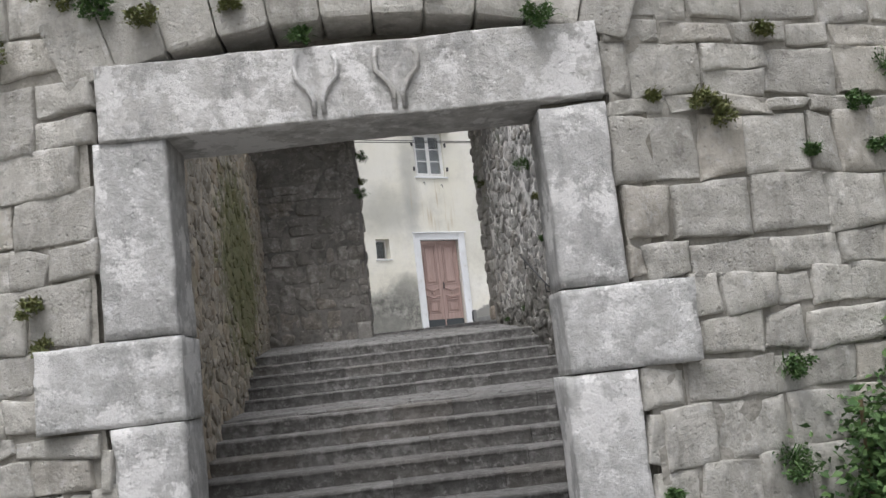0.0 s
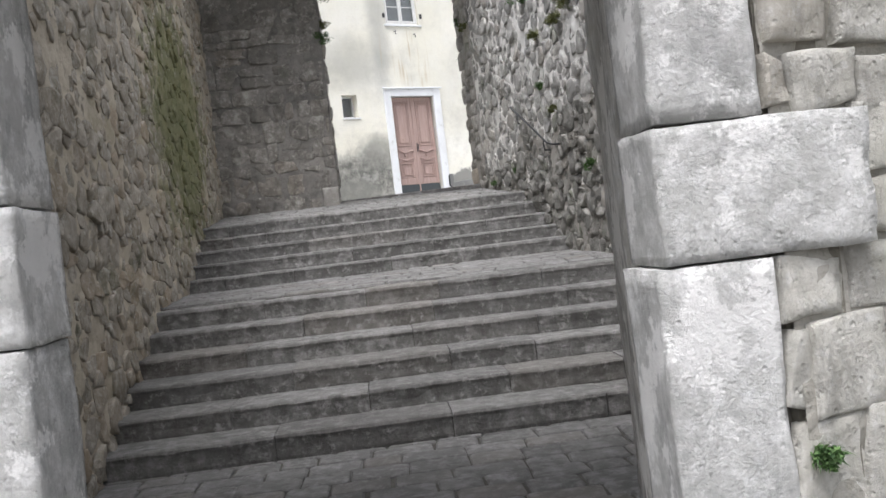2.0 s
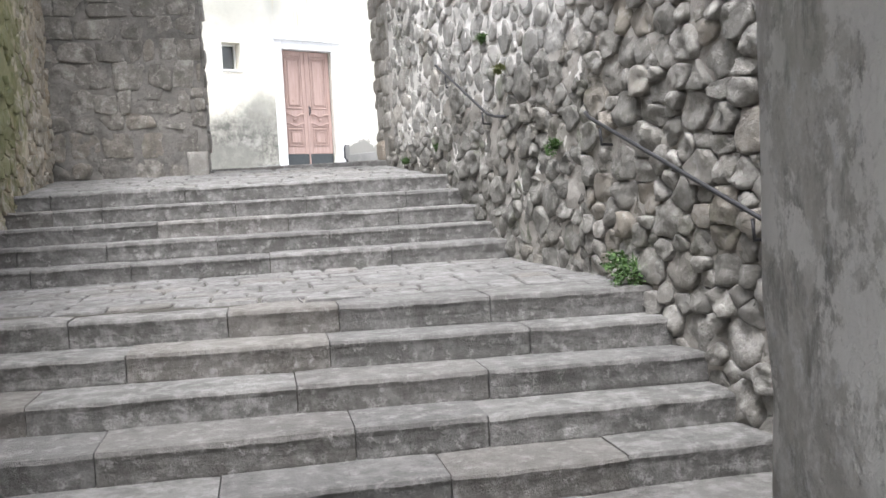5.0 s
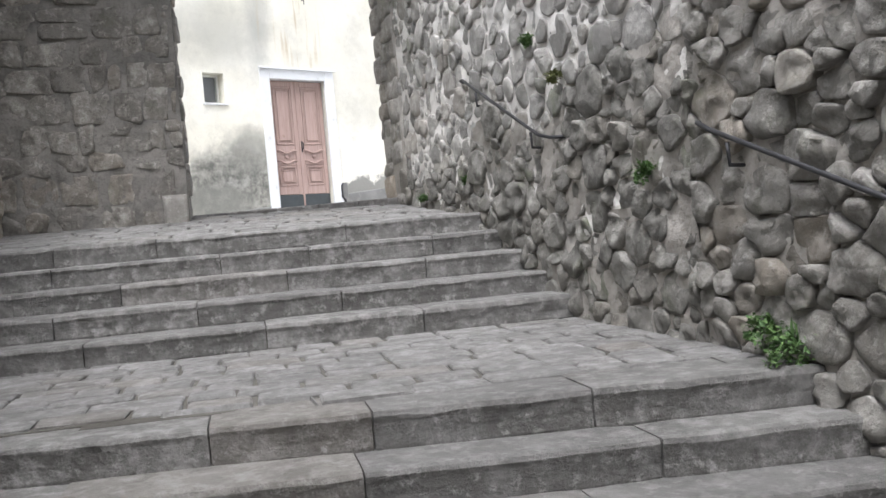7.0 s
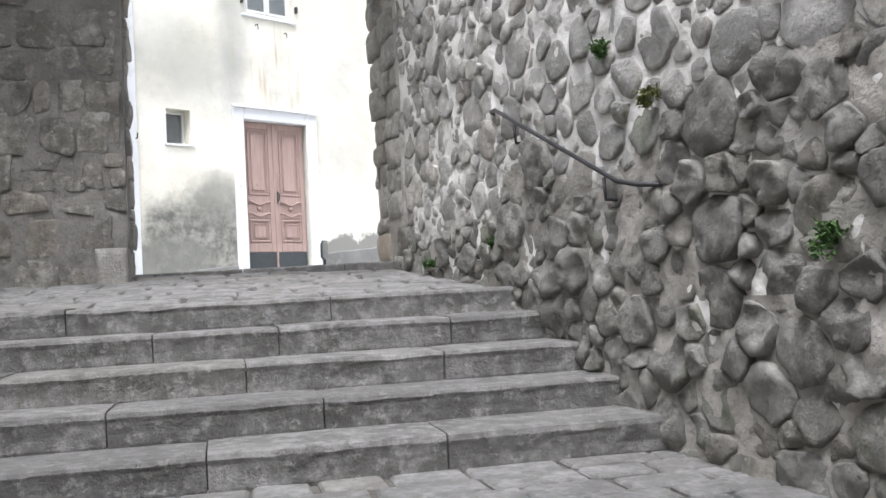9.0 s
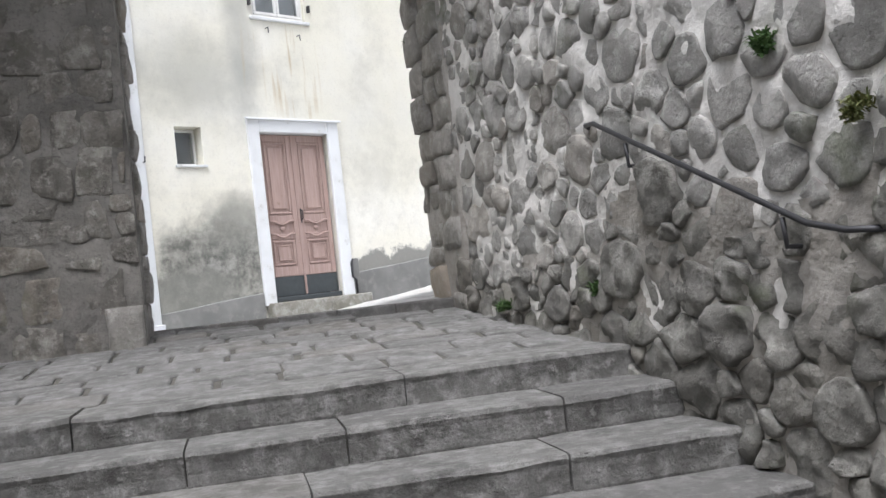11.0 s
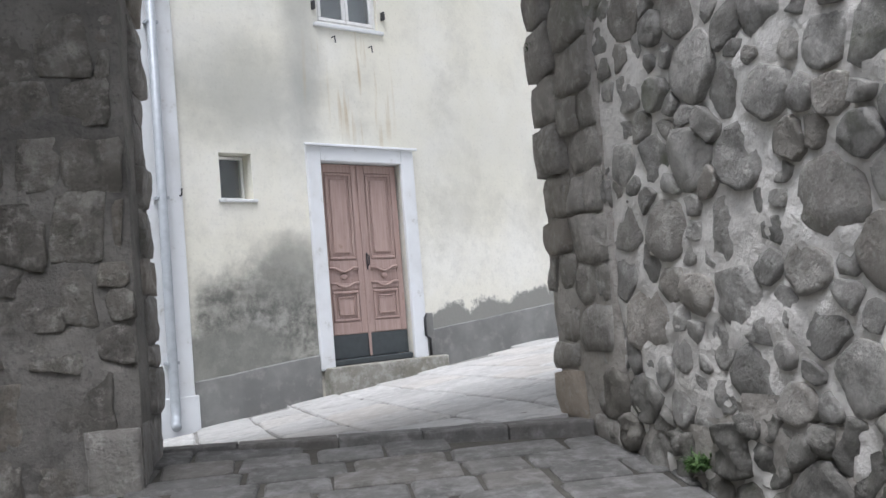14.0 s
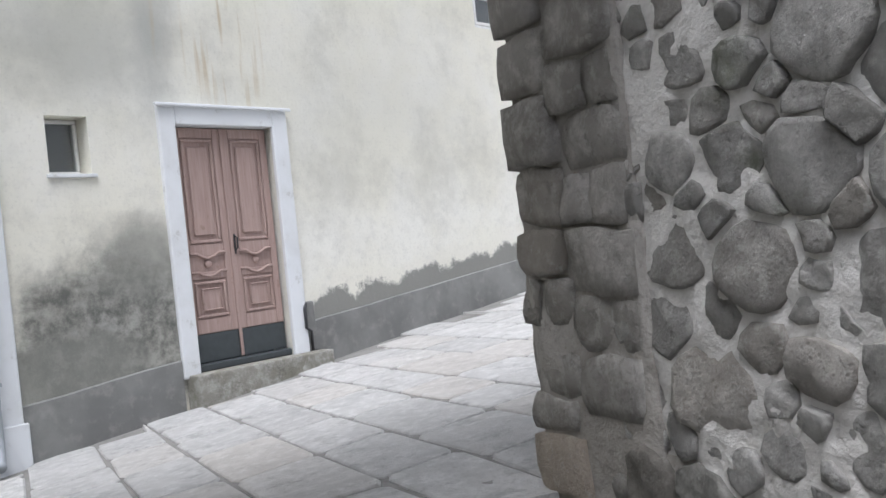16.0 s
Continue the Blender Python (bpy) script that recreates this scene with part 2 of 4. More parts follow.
M_JAMB = stone("dressed_limestone", (0.44, 0.44, 0.42), (0.54, 0.535, 0.515), (0.76, 0.755, 0.74), moss=0.08, grain=0.8, spread=0.25, lichen=0.5, streak=0.35, patch=(0.78, 0.77, 0.75))
M_REVEAL = stone("streaked_reveal_stone", (0.40, 0.385, 0.35), (0.62, 0.605, 0.56), (0.78, 0.77, 0.74), moss=0.2, lichen=0.7, grain=0.8, patch=(0.8, 0.785, 0.75), streak=0.55)
# step stone in two tones: shade on the upright faces is put into the riser colour
M_RISER_SHADED = stone("worn_riser_shaded", (0.115, 0.112, 0.105), (0.175, 0.171, 0.163), (0.33, 0.325, 0.315), grain=1.5, spread=0.45, lichen=0.7, streak=0.2)
M_TREAD_LIT = stone("worn_tread_lit", (0.15, 0.147, 0.14), (0.22, 0.216, 0.208), (0.33, 0.325, 0.315), grain=1.5, spread=0.4, lichen=0.4)
M_PAVER = stone("grey_paving_stone", (0.165, 0.162, 0.156), (0.23, 0.226, 0.22), (0.35, 0.345, 0.34), grain=1.4, spread=0.35, pits=0.3)
M_SLAB = stone("pale_street_slab", (0.47, 0.47, 0.46), (0.56, 0.555, 0.54), (0.66, 0.655, 0.64), grain=1.0, spread=0.25, pits=0.2)
M_JOINT = mortar("sandy_joint", (0.085, 0.08, 0.07), (0.13, 0.125, 0.11), (0.05, 0.047, 0.04))
M_JOINT_PALE = mortar("pale_joint", (0.24, 0.235, 0.22), (0.30, 0.29, 0.28), (0.16, 0.155, 0.145))
M_PLASTER, M_DOOR, M_CEMENT, M_WHITE = plaster(), wood(), cement(), whitewash()
M_FRAME = plain("white_window_paint", (0.78, 0.78, 0.77), 0.5, wear=0.2)
M_KICK = plain("dark_kick_plate", (0.075, 0.085, 0.09), 0.45, 0.3)
M_IRON = plain("dark_iron", (0.07, 0.07, 0.075), 0.5, 0.6)
M_PIPE = plain("grey_painted_pipe", (0.42, 0.45, 0.48), 0.4, 0.2, wear=0.3)
M_CABLE = plain("black_cable", (0.03, 0.03, 0.03), 0.6)
M_DARK = plain("dark_room", (0.03, 0.03, 0.03), 0.8)
M_CURTAIN = plain("grey_curtain", (0.4, 0.4, 0.41), 0.9, wear=0.4, scale=5)
M_TILE = plain("clay_roof_tile", (0.38, 0.2, 0.13), 0.85, wear=0.5, scale=6)
M_GROUND = mortar("trodden_earth", (0.25, 0.24, 0.21), (0.3, 0.29, 0.26), (0.16, 0.15, 0.13))
M_LEAF = leafy("green_leaf", (0.04, 0.09, 0.028), (0.10, 0.17, 0.055))
M_LEAF_DRY = leafy("yellow_green_leaf", (0.10, 0.125, 0.04), (0.17, 0.17, 0.07))
M_STEM = plain("plant_stem", (0.12, 0.09, 0.05), 0.9)
glass = Nodes("window_glass", 0.08)
glass.b.inputs["Transmission Weight"].default_value = 0.9
M_GLASS = glass.done((0.8, 0.84, 0.85))


# ---- mesh helpers ----
def mesh_of(bm, name, material, smooth=False):
    me = bpy.data.meshes.new(name)
    bm.normal_update()
    bm.to_mesh(me)
    bm.free()
    me.materials.append(material)
    if smooth:
        me.polygons.foreach_set("use_smooth", [True] * len(me.polygons))
    return me


def part(name, bm, material, parent=None, label="", smooth=False):
    ob = new(name, mesh_of(bm, name, material, smooth))
    ob.parent = parent
    return tagged(ob, label)


def thing(name, m, label, category, kind="", group=""):
    ob = new(name)
    ob.matrix_world = m
    return tagged(ob, label, category, group, kind)


def box(x0, x1, y0, y1, z0, z1, bevel=0.0, seg=1, bm=None):
    bm = bm or bmesh.new()
    out = bmesh.ops.create_cube(bm, size=1.0, matrix=Matrix.LocRotScale(((x0 + x1) / 2, (y0 + y1) / 2, (z0 + z1) / 2), None, (x1 - x0, y1 - y0, z1 - z0)))
    if bevel:
        edges = list({e for v in out["verts"] for e in v.link_edges})
        bmesh.ops.bevel(bm, geom=edges, offset=bevel, segments=seg, affect="EDGES", profile=0.6)
    return bm


def tube(points, radius, sides=8, bm=None):
    """A round bar along points."""
    bm = bm or bmesh.new()
    pts, rings = [Vector(p) for p in points], []
    for i, p in enumerate(pts):
        d = (pts[min(i + 1, len(pts) - 1)] - pts[max(i - 1, 0)]).normalized()
        a = d.orthogonal().normalized() if not rings else (ax - d * ax.dot(d)).normalized()
        ax, b = a, d.cross(a)
        rings.append([bm.verts.new(p + radius * (math.cos(k * math.tau / sides) * a + math.sin(k * math.tau / sides) * b)) for k in range(sides)])
    for r, q in zip(rings, rings[1:]):
        for k in range(sides):
            bm.faces.new((r[k], r[(k + 1) % sides], q[(k + 1) % sides], q[k]))
    bm.faces.new(rings[0][::-1])
    bm.faces.new(rings[-1])
    return bm


def rounded(poly, shrink, times=1, cut=0.25):
    """Poly drawn in by shrink metres with its corners cut."""
    cx, cz = sum(p[0] for p in poly) / len(poly), sum(p[1] for p in poly) / len(poly)
    out = []
    for a, b in poly:
        d = math.hypot(a - cx, b - cz) or 1
        f = max(0.3, 1 - shrink * 1.25 / d)
        out.append((cx + (a - cx) * f, cz + (b - cz) * f))
    for _ in range(times):
        nxt = []
        for i, p in enumerate(out):
            q = out[(i + 1) % len(out)]
            nxt += [(p[0] + cut * (q[0] - p[0]), p[1] + cut * (q[1] - p[1])), (q[0] - cut * (q[0] - p[0]), q[1] - cut * (q[1] - p[1]))]
        out = nxt
    return out


def add_stone(bm, poly, back, proud, rng, flat=0.8, rough=0.012):
    """A stone with the outline poly in the plane of the wall (x, z), standing proud towards -y."""
    cx, cz = sum(p[0] for p in poly) / len(poly), sum(p[1] for p in poly) / len(poly)
    tilt_u, tilt_z = rng.uniform(-0.06, 0.06), rng.uniform(-0.06, 0.06)
    rings, mean = [], sum(math.hypot(a - cx, b - cz) for a, b in poly) / len(poly)
    soft = min(mean * (1 - flat) * 1.6, proud * 0.9)
    wob = [rng.uniform(-rough, rough) for _ in poly]
    for inset, d in ((0.0, -back), (0.0, proud - soft), (0.3 * soft, proud - 0.32 * soft), (soft, proud), (min(mean * 0.6, 2.4 * soft + 0.01), proud + rng.uniform(0, rough))):
        ring = []
        for (a, b), w in zip(poly, wob):
            dist = math.hypot(a - cx, b - cz) or 1
            f = max(0.15, 1 - inset / dist)
            x, z, h = cx + (a - cx) * f, cz + (b - cz) * f, d
            if d > 0:
                h += (a - cx) * tilt_u * f + (b - cz) * tilt_z * f + w * 0.7 + rng.uniform(-rough, rough) * 0.3
            ring.append(bm.verts.new((x + w * 0.5, -h, z + w * 0.4)))
        rings.append(ring)
    n = len(poly)
    for r, q in zip(rings, rings[1:]):
        for k in range(n):
            f4 = (r[k], r[(k + 1) % n], q[(k + 1) % n], q[k])
            bm.faces.new(f4)
    bm.faces.new(rings[-1])


def rubble(u0, u1, z0, z1, small, large, rng, wide=1.2):
    """Irregular stones of mixed size, uncoursed, that fill a rectangle: weighted cells round scattered seeds."""
    w = (u1 - u0) / wide
    seeds = np.zeros((0, 3))
    for share, r in ((0.05, large), (0.2, large * 0.72), (0.55, (small + large) * 0.42), (1.0, small)):
        tries = int(7 * share * w * (z1 - z0) / (r * r))
        for _ in range(tries):
            x, z, q = rng.uniform(0, w), rng.uniform(z0, z1), r * rng.uniform(0.85, 1.2)
            if not len(seeds) or np.min(np.hypot(seeds[:, 0] - x, seeds[:, 1] - z) - seeds[:, 2] - q) > -0.2 * q:
                seeds = np.vstack([seeds, (x, z, q)])
    made = []
    for k, (x, z, r) in enumerate(seeds):
        poly = [(0, z0), (w, z0), (w, z1), (0, z1)]
        near = np.hypot(seeds[:, 0] - x, seeds[:, 1] - z)
        for j in np.argsort(near)[1:26]:
            a, b, q = seeds[j]
            nx, nz = a - x, b - z
            c = (a * a + b * b - q * q - x * x - z * z + r * r) / 2
            side = [px * nx + pz * nz - c for px, pz in poly]
            out = []
            for m in range(len(poly)):
                n = (m + 1) % len(poly)
                if side[m] <= 0:
                    out.append(poly[m])
                if (side[m] <= 0) != (side[n] <= 0):
                    f = side[m] / (side[m] - side[n])
                    out.append((poly[m][0] + f * (poly[n][0] - poly[m][0]), poly[m][1] + f * (poly[n][1] - poly[m][1])))
            poly = out
            if len(poly) < 3:
                break
        if len(poly) > 2:
            made.append(((u0 + x * wide, z), [(u0 + px * wide, pz) for px, pz in poly]))
    return made


def hewn(bm, poly, back, proud, rng, dome, lump):
    """A field stone with a broken, uneven face towards -y; poly: its outline in the wall (x, z)."""
    per = [math.dist(p, poly[(k + 1) % len(poly)]) for k, p in enumerate(poly)]
    total, n = sum(per), max(9, min(18, int(sum(per) / 0.055)))
    outline, k, run = [], 0, 0.0
    for m in range(n):
        d = total * m / n
        while run + per[k] < d:
            run += per[k]
            k += 1
        f = (d - run) / (per[k] or 1)
        q = poly[(k + 1) % len(poly)]
        outline.append((poly[k][0] + f * (q[0] - poly[k][0]), poly[k][1] + f * (q[1] - poly[k][1])))
    cx, cz = sum(p[0] for p in outline) / n, sum(p[1] for p in outline) / n
    size = total / 6.3
    off = Vector((rng.uniform(-40, 40), rng.uniform(-40, 40), 0))
    planes = [(rng.uniform(0, 6.28), rng.uniform(0.1, 0.6), rng.uniform(0.25, 0.8)) for _ in range(3)]
    tu, tz = rng.uniform(-0.12, 0.12), rng.uniform(-0.16, 0.1)

    def height(x, z, f):
        h = proud * (1 - dome * f * f) + tu * (x - cx) + tz * (z - cz)
        for a, slope, reach in planes:
            h = min(h, proud * 1.05 - slope * ((x - cx) * math.cos(a) + (z - cz) * math.sin(a) - reach * size))
        p = Vector((x, z, 0)) + off
        return h + noise.noise(p * 8) * lump + noise.noise(p * 21) * lump * 0.55

    rings = []
    for f, fall in ((1.0, None), (1.0, 0.78), (0.975, 0.97), (0.84, 1.0), (0.52, 1.0), (0.22, 1.0)):
        ring = []
        for a, b in outline:
            p = Vector((a, b, 3)) + off
            g = f * (1 + 0.13 * noise.noise(p * 9) * (1 if f > 0.7 else 0.3))
            x, z = cx + (a - cx) * g, cz + (b - cz) * g
            h = -back if fall is None else max(-back, height(x, z, f) * fall if fall < 1 else height(x, z, f))
            ring.append(bm.verts.new((x, -h, z)))
        rings.append(ring)
    for r, q in zip(rings, rings[1:]):
        for k in range(n):
            bm.faces.new((r[k], r[(k + 1) % n], q[(k + 1) % n], q[k]))
    bm.faces.new(rings[-1])


def lay(parent, made, near, name, mat, mat_joined, rng, shrink, back, proud, dome, lump, cut=0.07, keep=None, size=(0.2, 2.2)):
    """Stones on a wall: the 300 nearest to the point near (u, z) as parts, the rest joined."""
    made = [m for m in made if keep is None or keep(*m[0])]
    made.sort(key=lambda m: (m[0][0] - near[0]) ** 2 + (m[0][1] - near[1]) ** 2)
    rest = bmesh.new()
    for i, (p, poly) in enumerate(made):
        outline = rounded(poly, shrink * rng.uniform(*size), 1, cut)
        bm = bmesh.new() if i < 300 else rest
        hewn(bm, outline, back, proud * rng.uniform(0.5, 1.5), rng, dome * rng.uniform(0.3, 1.5), lump * rng.uniform(0.6, 1.4))
        if i < 300:
            part(name, bm, mat, parent, smooth=True)
    if rest.verts:
        tagged(part(name + "_rest", rest, mat_joined, parent, smooth=True), kind="stuff")
    else:
        rest.free()


def courses(u0, u1, z0, z1, rng, h=(0.2, 0.42), w=(0.25, 0.62), skew=0.02):
    """Squared stones in uneven courses."""
    made, z = [], z0
    while z < z1 - 0.1:
        dz = min(rng.uniform(*h), z1 - z)
        u = u0 - rng.uniform(0, 0.3)
        while u < u1 - 0.05:
            du = rng.uniform(*w)
            a, b = max(u, u0), min(u + du, u1)
            if b - a > 0.08:
                j = lambda: rng.uniform(-skew, skew)
                if du > 0.4 and dz > 0.3 and rng.random() < 0.25:
                    m = z + dz * rng.uniform(0.4, 0.6)
                    for s, t in ((z, m), (m, z + dz)):
                        made.append((((a + b) / 2, (s + t) / 2), [(a + j(), s + j() / 2), (b + j(), s + j() / 2), (b + j(), t + j() / 2), (a + j(), t + j() / 2)]))
                else:
                    made.append((((a + b) / 2, z + dz / 2), [(a + j(), z + j()), (b + j(), z + j()), (b + j(), z + dz + j()), (a + j(), z + dz + j())]))
            u += du
        z += dz
    return made


def rough_slab(x0, x1, y0, y1, z0, z1, bevel=0.0, step=0.25, lump=0.012, seed=0):
    """A wall core with an uneven face."""
    bm = box(x0, x1, y0, y1, z0, z1)
    if bevel:
        bmesh.ops.bevel(bm, geom=list(bm.edges), offset=bevel, segments=2, affect="EDGES")
    for cut_axis, a, b in ((0, x0, x1), (2, z0, z1)):
        n = int((b - a) / step)
        for k in range(1, n):
            p = [0, 0, 0]
            p[cut_axis] = a + (b - a) * k / n
            no = [0, 0, 0]
            no[cut_axis] = 1
            bmesh.ops.bisect_plane(bm, geom=list(bm.verts) + list(bm.edges) + list(bm.faces), plane_co=p, plane_no=no)
    for v in bm.verts:
        d = noise.noise_vector(v.co * 2.1 + Vector((seed, 0, 0))) * lump
        v.co += Vector((d.x if x0 + 0.01 < v.co.x < x1 - 0.01 else 0, d.y, d.z if z0 + 0.01 < v.co.z < z1 - 0.01 else 0))
    return bm


def lumpy(u0, u1, z0, z1, y, step, amp, seed, top=None):
    """The mortar's own surface: an uneven skin that laps over the edges of the stones."""
    nu, nz = int((u1 - u0) / step), int((z1 - z0) / step)
    verts, faces = [], []
    for j in range(nz + 1):
        for i in range(nu + 1):
            p = Vector((u0 + (u1 - u0) * i / nu, z0 + (z1 - z0) * j / nz, seed))
            h = noise.noise(p * 1.3) * 0.7 + noise.noise(p * 5.0) * 0.8 + noise.noise(p * 13.0) * 0.55
            verts.append((p.x, y - h * amp, p.y))
    for j in range(nz):
        for i in range(nu):
            k = j * (nu + 1) + i
            if top and verts[k][2] > top(verts[k][0]):
                continue
            faces.append((k, k + 1, k + nu + 2, k + nu + 1))
    me = bpy.data.meshes.new("mortar")
    me.from_pydata(verts, [], faces)
    return me


def mortar_skin(parent, material, *args):
    ob = new("mortar", lumpy(*args))
    ob.data.materials.append(material)
    ob.data.polygons.foreach_set("use_smooth", [True] * len(ob.data.polygons))
    ob.parent = parent


def rough_block(bm, quad, proud, rng, lump):
    """A squared stone with a hewn face; quad: its four corners from the lower left, anticlockwise."""
    a, b, c, d = [Vector((x, z)) for x, z in quad]
    w, h = (b - a).length, (d - a).length
    e, off = min(0.012, w * 0.1), Vector((rng.uniform(-50, 50), 0, rng.uniform(-50, 50)))
    fu = [0, 0, e / w, 0.18, 0.36, 0.52, 0.68, 0.84, 1 - e / w, 1, 1]
    fz = [0, 0, e / h, 0.2, 0.4, 0.6, 0.8, 1 - e / h, 1, 1]
    tip = rng.uniform(-0.03, 0.03)
    grid = []
    for j, t in enumerate(fz):
        row = []
        for i, s in enumerate(fu):
            p = a.lerp(b, s).lerp(d.lerp(c, s), t)
            edge = min(i, len(fu) - 1 - i, j, len(fz) - 1 - j)
            n = noise.noise_vector(Vector((p.x, 0, p.y)) * 7.0 + off)
            y = (0.06, -proud + 0.4 * e + abs(n.z) * 0.012)[min(edge, 1)] if edge < 2 else -proud - n.y * lump + tip * (s - 0.5)
            row.append(bm.verts.new((p.x + n.x * lump * 0.7, y, p.y + n.z * lump * 0.7)))
        grid.append(row)
    for j in range(len(fz) - 1):
        for i in range(len(fu) - 1):
            bm.faces.new((grid[j][i], grid[j][i + 1], grid[j + 1][i + 1], grid[j + 1][i]))


def lay_blocks(parent, made, near, rng, gap, proud, lump):
    made.sort(key=lambda m: (m[0][0] - near[0]) ** 2 + (m[0][1] - near[1]) ** 2)
    rest = bmesh.new()
    for i, (p, poly) in enumerate(made):
        quad = rounded(poly, gap * rng.uniform(0.2, 2.0), 0)
        bm = bmesh.new() if i < 300 else rest
        rough_block(bm, quad, proud + rng.uniform(-0.012, 0.015), rng, lump)
        if i < 300:
            part("wall_stone", bm, M_ASHLAR, parent, smooth=True)
    if rest.verts:
        tagged(part("wall_stone_rest", rest, M_ASHLAR_J, parent, smooth=True), kind="stuff")
    else:
        rest.free()


# ---- ground ----
def paving_height(y):
    return 0.17 + (y - 8.8) * 0.032 if y < 8.8 else 0.17


bm = bmesh.new()
ring = [[bm.verts.new((x, y, -0.32)) for x in (-600, 600)] for y in (-600, 600)]
bm.faces.new((ring[0][0], ring[0][1], ring[1][1], ring[1][0]))
tagged(part("ground", bm, M_GROUND), "bare trodden earth around the old walls", "ground", kind="structure")


def pavement(name, m, x0, x1, y0, y1, height, mat, joint, rng, w, l, gap, label, keep=None, nx=12, ny=16, start=None):
    """Paving stones in rows, each an object, on a bed."""
    bed = bmesh.new()
    grid = [[bed.verts.new((x0 + (x1 - x0) * i / nx, y0 + (y1 - y0) * j / ny, height(x0 + (x1 - x0) * i / nx, y0 + (y1 - y0) * j / ny) - 0.018)) for i in range(nx + 1)] for j in range(ny + 1)]
    for j in range(ny):
        for i in range(nx):
            bed.faces.new((grid[j][i], grid[j][i + 1], grid[j + 1][i + 1], grid[j + 1][i]))
    floor = part(name, bed, joint)
    floor.matrix_world = m
    tagged(floor, label, "pavement", kind="structure")
    y = y0
    while y < y1 - 0.04:
        dy = min(w * rng.uniform(0.85, 1.15), y1 - y)
        x = x0 - rng.uniform(0, l)
        while x < x1:
            dx = l * rng.uniform(0.65, 1.35)
            a, b = max(x, start(y + dy / 2) if start else x0), min(x + dx, x1)
            if b - a > 0.06 and (keep is None or keep((a + b) / 2, y + dy / 2)):
                bm = bmesh.new()
                g, j = gap / 2, lambda: rng.uniform(-0.012, 0.012)
                poly = [(a + g + j(), y + g + j()), (b - g + j(), y + g + j()), (b - g + j(), y + dy - g + j()), (a + g + j(), y + dy - g + j())]
                poly = rounded(poly, 0.0, 1, 0.07)
                lift_by = rng.uniform(-0.004, 0.005)
                tops = []
                for inset, h in ((0.0, -0.05), (0.0, -0.01), (0.012, 0.0)):
                    cx, cy = (a + b) / 2, y + dy / 2
                    tops.append([bm.verts.new((px - math.copysign(inset, px - cx), py - math.copysign(inset, py - cy), height(px, py) + h + lift_by)) for px, py in poly])
                for r, q in zip(tops, tops[1:]):
                    for k in range(len(poly)):
                        bm.faces.new((r[k], r[(k + 1) % len(poly)], q[(k + 1) % len(poly)], q[k]))
                bm.faces.new(tops[-1])
                part("paving_stone", bm, mat, floor)
            x += dx
        y += dy
    return floor


# ---- the two flights of steps ----
def flight(name, label, rows, x0, x1, joints):
    """Steps of long stones; rows: (front y, back y, bottom z, top z, slant of the front along x)."""
    stairs = thing(name, pose(0, 0, 0), label, "steps", "structure")
    for (ya, yb, za, zb, slant), cuts in zip(rows, joints):
        ends = [x0(ya)] + list(cuts) + [x1(ya)]
        bed = box(ends[0], ends[-1], ya + 0.05, yb + 0.04, za - 0.3, zb - 0.05)
        for v in bed.verts:
            v.co.y += slant * v.co.x
        part("step_bed", bed, M_JOINT, stairs)
        for a, b in zip(ends, ends[1:]):
            n = max(3, int((b - a) / 0.12))
            dz, dy = RNG.uniform(-0.006, 0.006), RNG.uniform(-0.012, 0.012)
            bm, rings = bmesh.new(), []
            for i in range(n + 1):
                x = a + 0.004 + (b - a - 0.008) * i / n
                wob = noise.noise(Vector((x * 1.7, ya * 3, 1))) * 0.012
                chip = max(0.0, noise.noise(Vector((x * 6, ya * 5, 4)))) * 0.018
                end = 0.010 if i in (0, n) else 0.0
                hew = [noise.noise(Vector((x * 9, q * 0.7, ya * 7))) * 0.009 for q in range(3)]
                h = zb - za
                front = ya + dy + wob + end
                prof = [(ya + dy + 0.012, za - 0.06), (front + hew[0], za + 0.01), (front + hew[1] + 0.004, za + 0.36 * h), (front + hew[2], za + 0.68 * h), (front - 0.006, zb - 0.028 - chip), (front + 0.002 + chip * 0.4, zb - 0.008 - chip * 0.4 + dz), (front + 0.024 + chip, zb + dz - end * 0.5), (yb + 0.05, zb + dz + 0.004 - end * 0.5), (yb + 0.05, za - 0.06)]
                rings.append([bm.verts.new((x, p + slant * x, q)) for p, q in prof])
            for r, q in zip(rings, rings[1:]):
                for k in range(9):
                    f = bm.faces.new((r[k], q[k], q[(k + 1) % 9], r[(k + 1) % 9]))
                    # treads and nosings take the paler copy, as if lit from above
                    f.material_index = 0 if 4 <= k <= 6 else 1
            bm.faces.new(rings[0])
            bm.faces.new(rings[-1][::-1])
            part("step_stone", bm, M_TREAD_LIT, stairs).data.materials.append(M_RISER_SHADED)
    return stairs


def right_x(y):
    return 2.47 - 0.107 * (y - 10.4)


def left_x(y):
    return -2.2 - 0.035 * (y - 9.0)


LOW_FRONTS = ((8.80, 0.0), (9.22, 0.0), (9.65, -0.02), (10.07, -0.06), (10.48, -0.10), (10.83, -0.13))
LOW = [(y, y + 0.5, 0.18 + 0.172 * k, 0.352 + 0.172 * k, slant) for k, (y, slant) in enumerate(LOW_FRONTS)]
UP = [(13.05 + 0.42 * k, 13.53 + 0.42 * k, 1.285 + 0.165 * k, 1.45 + 0.165 * k, -0.03) for k in range(5)]
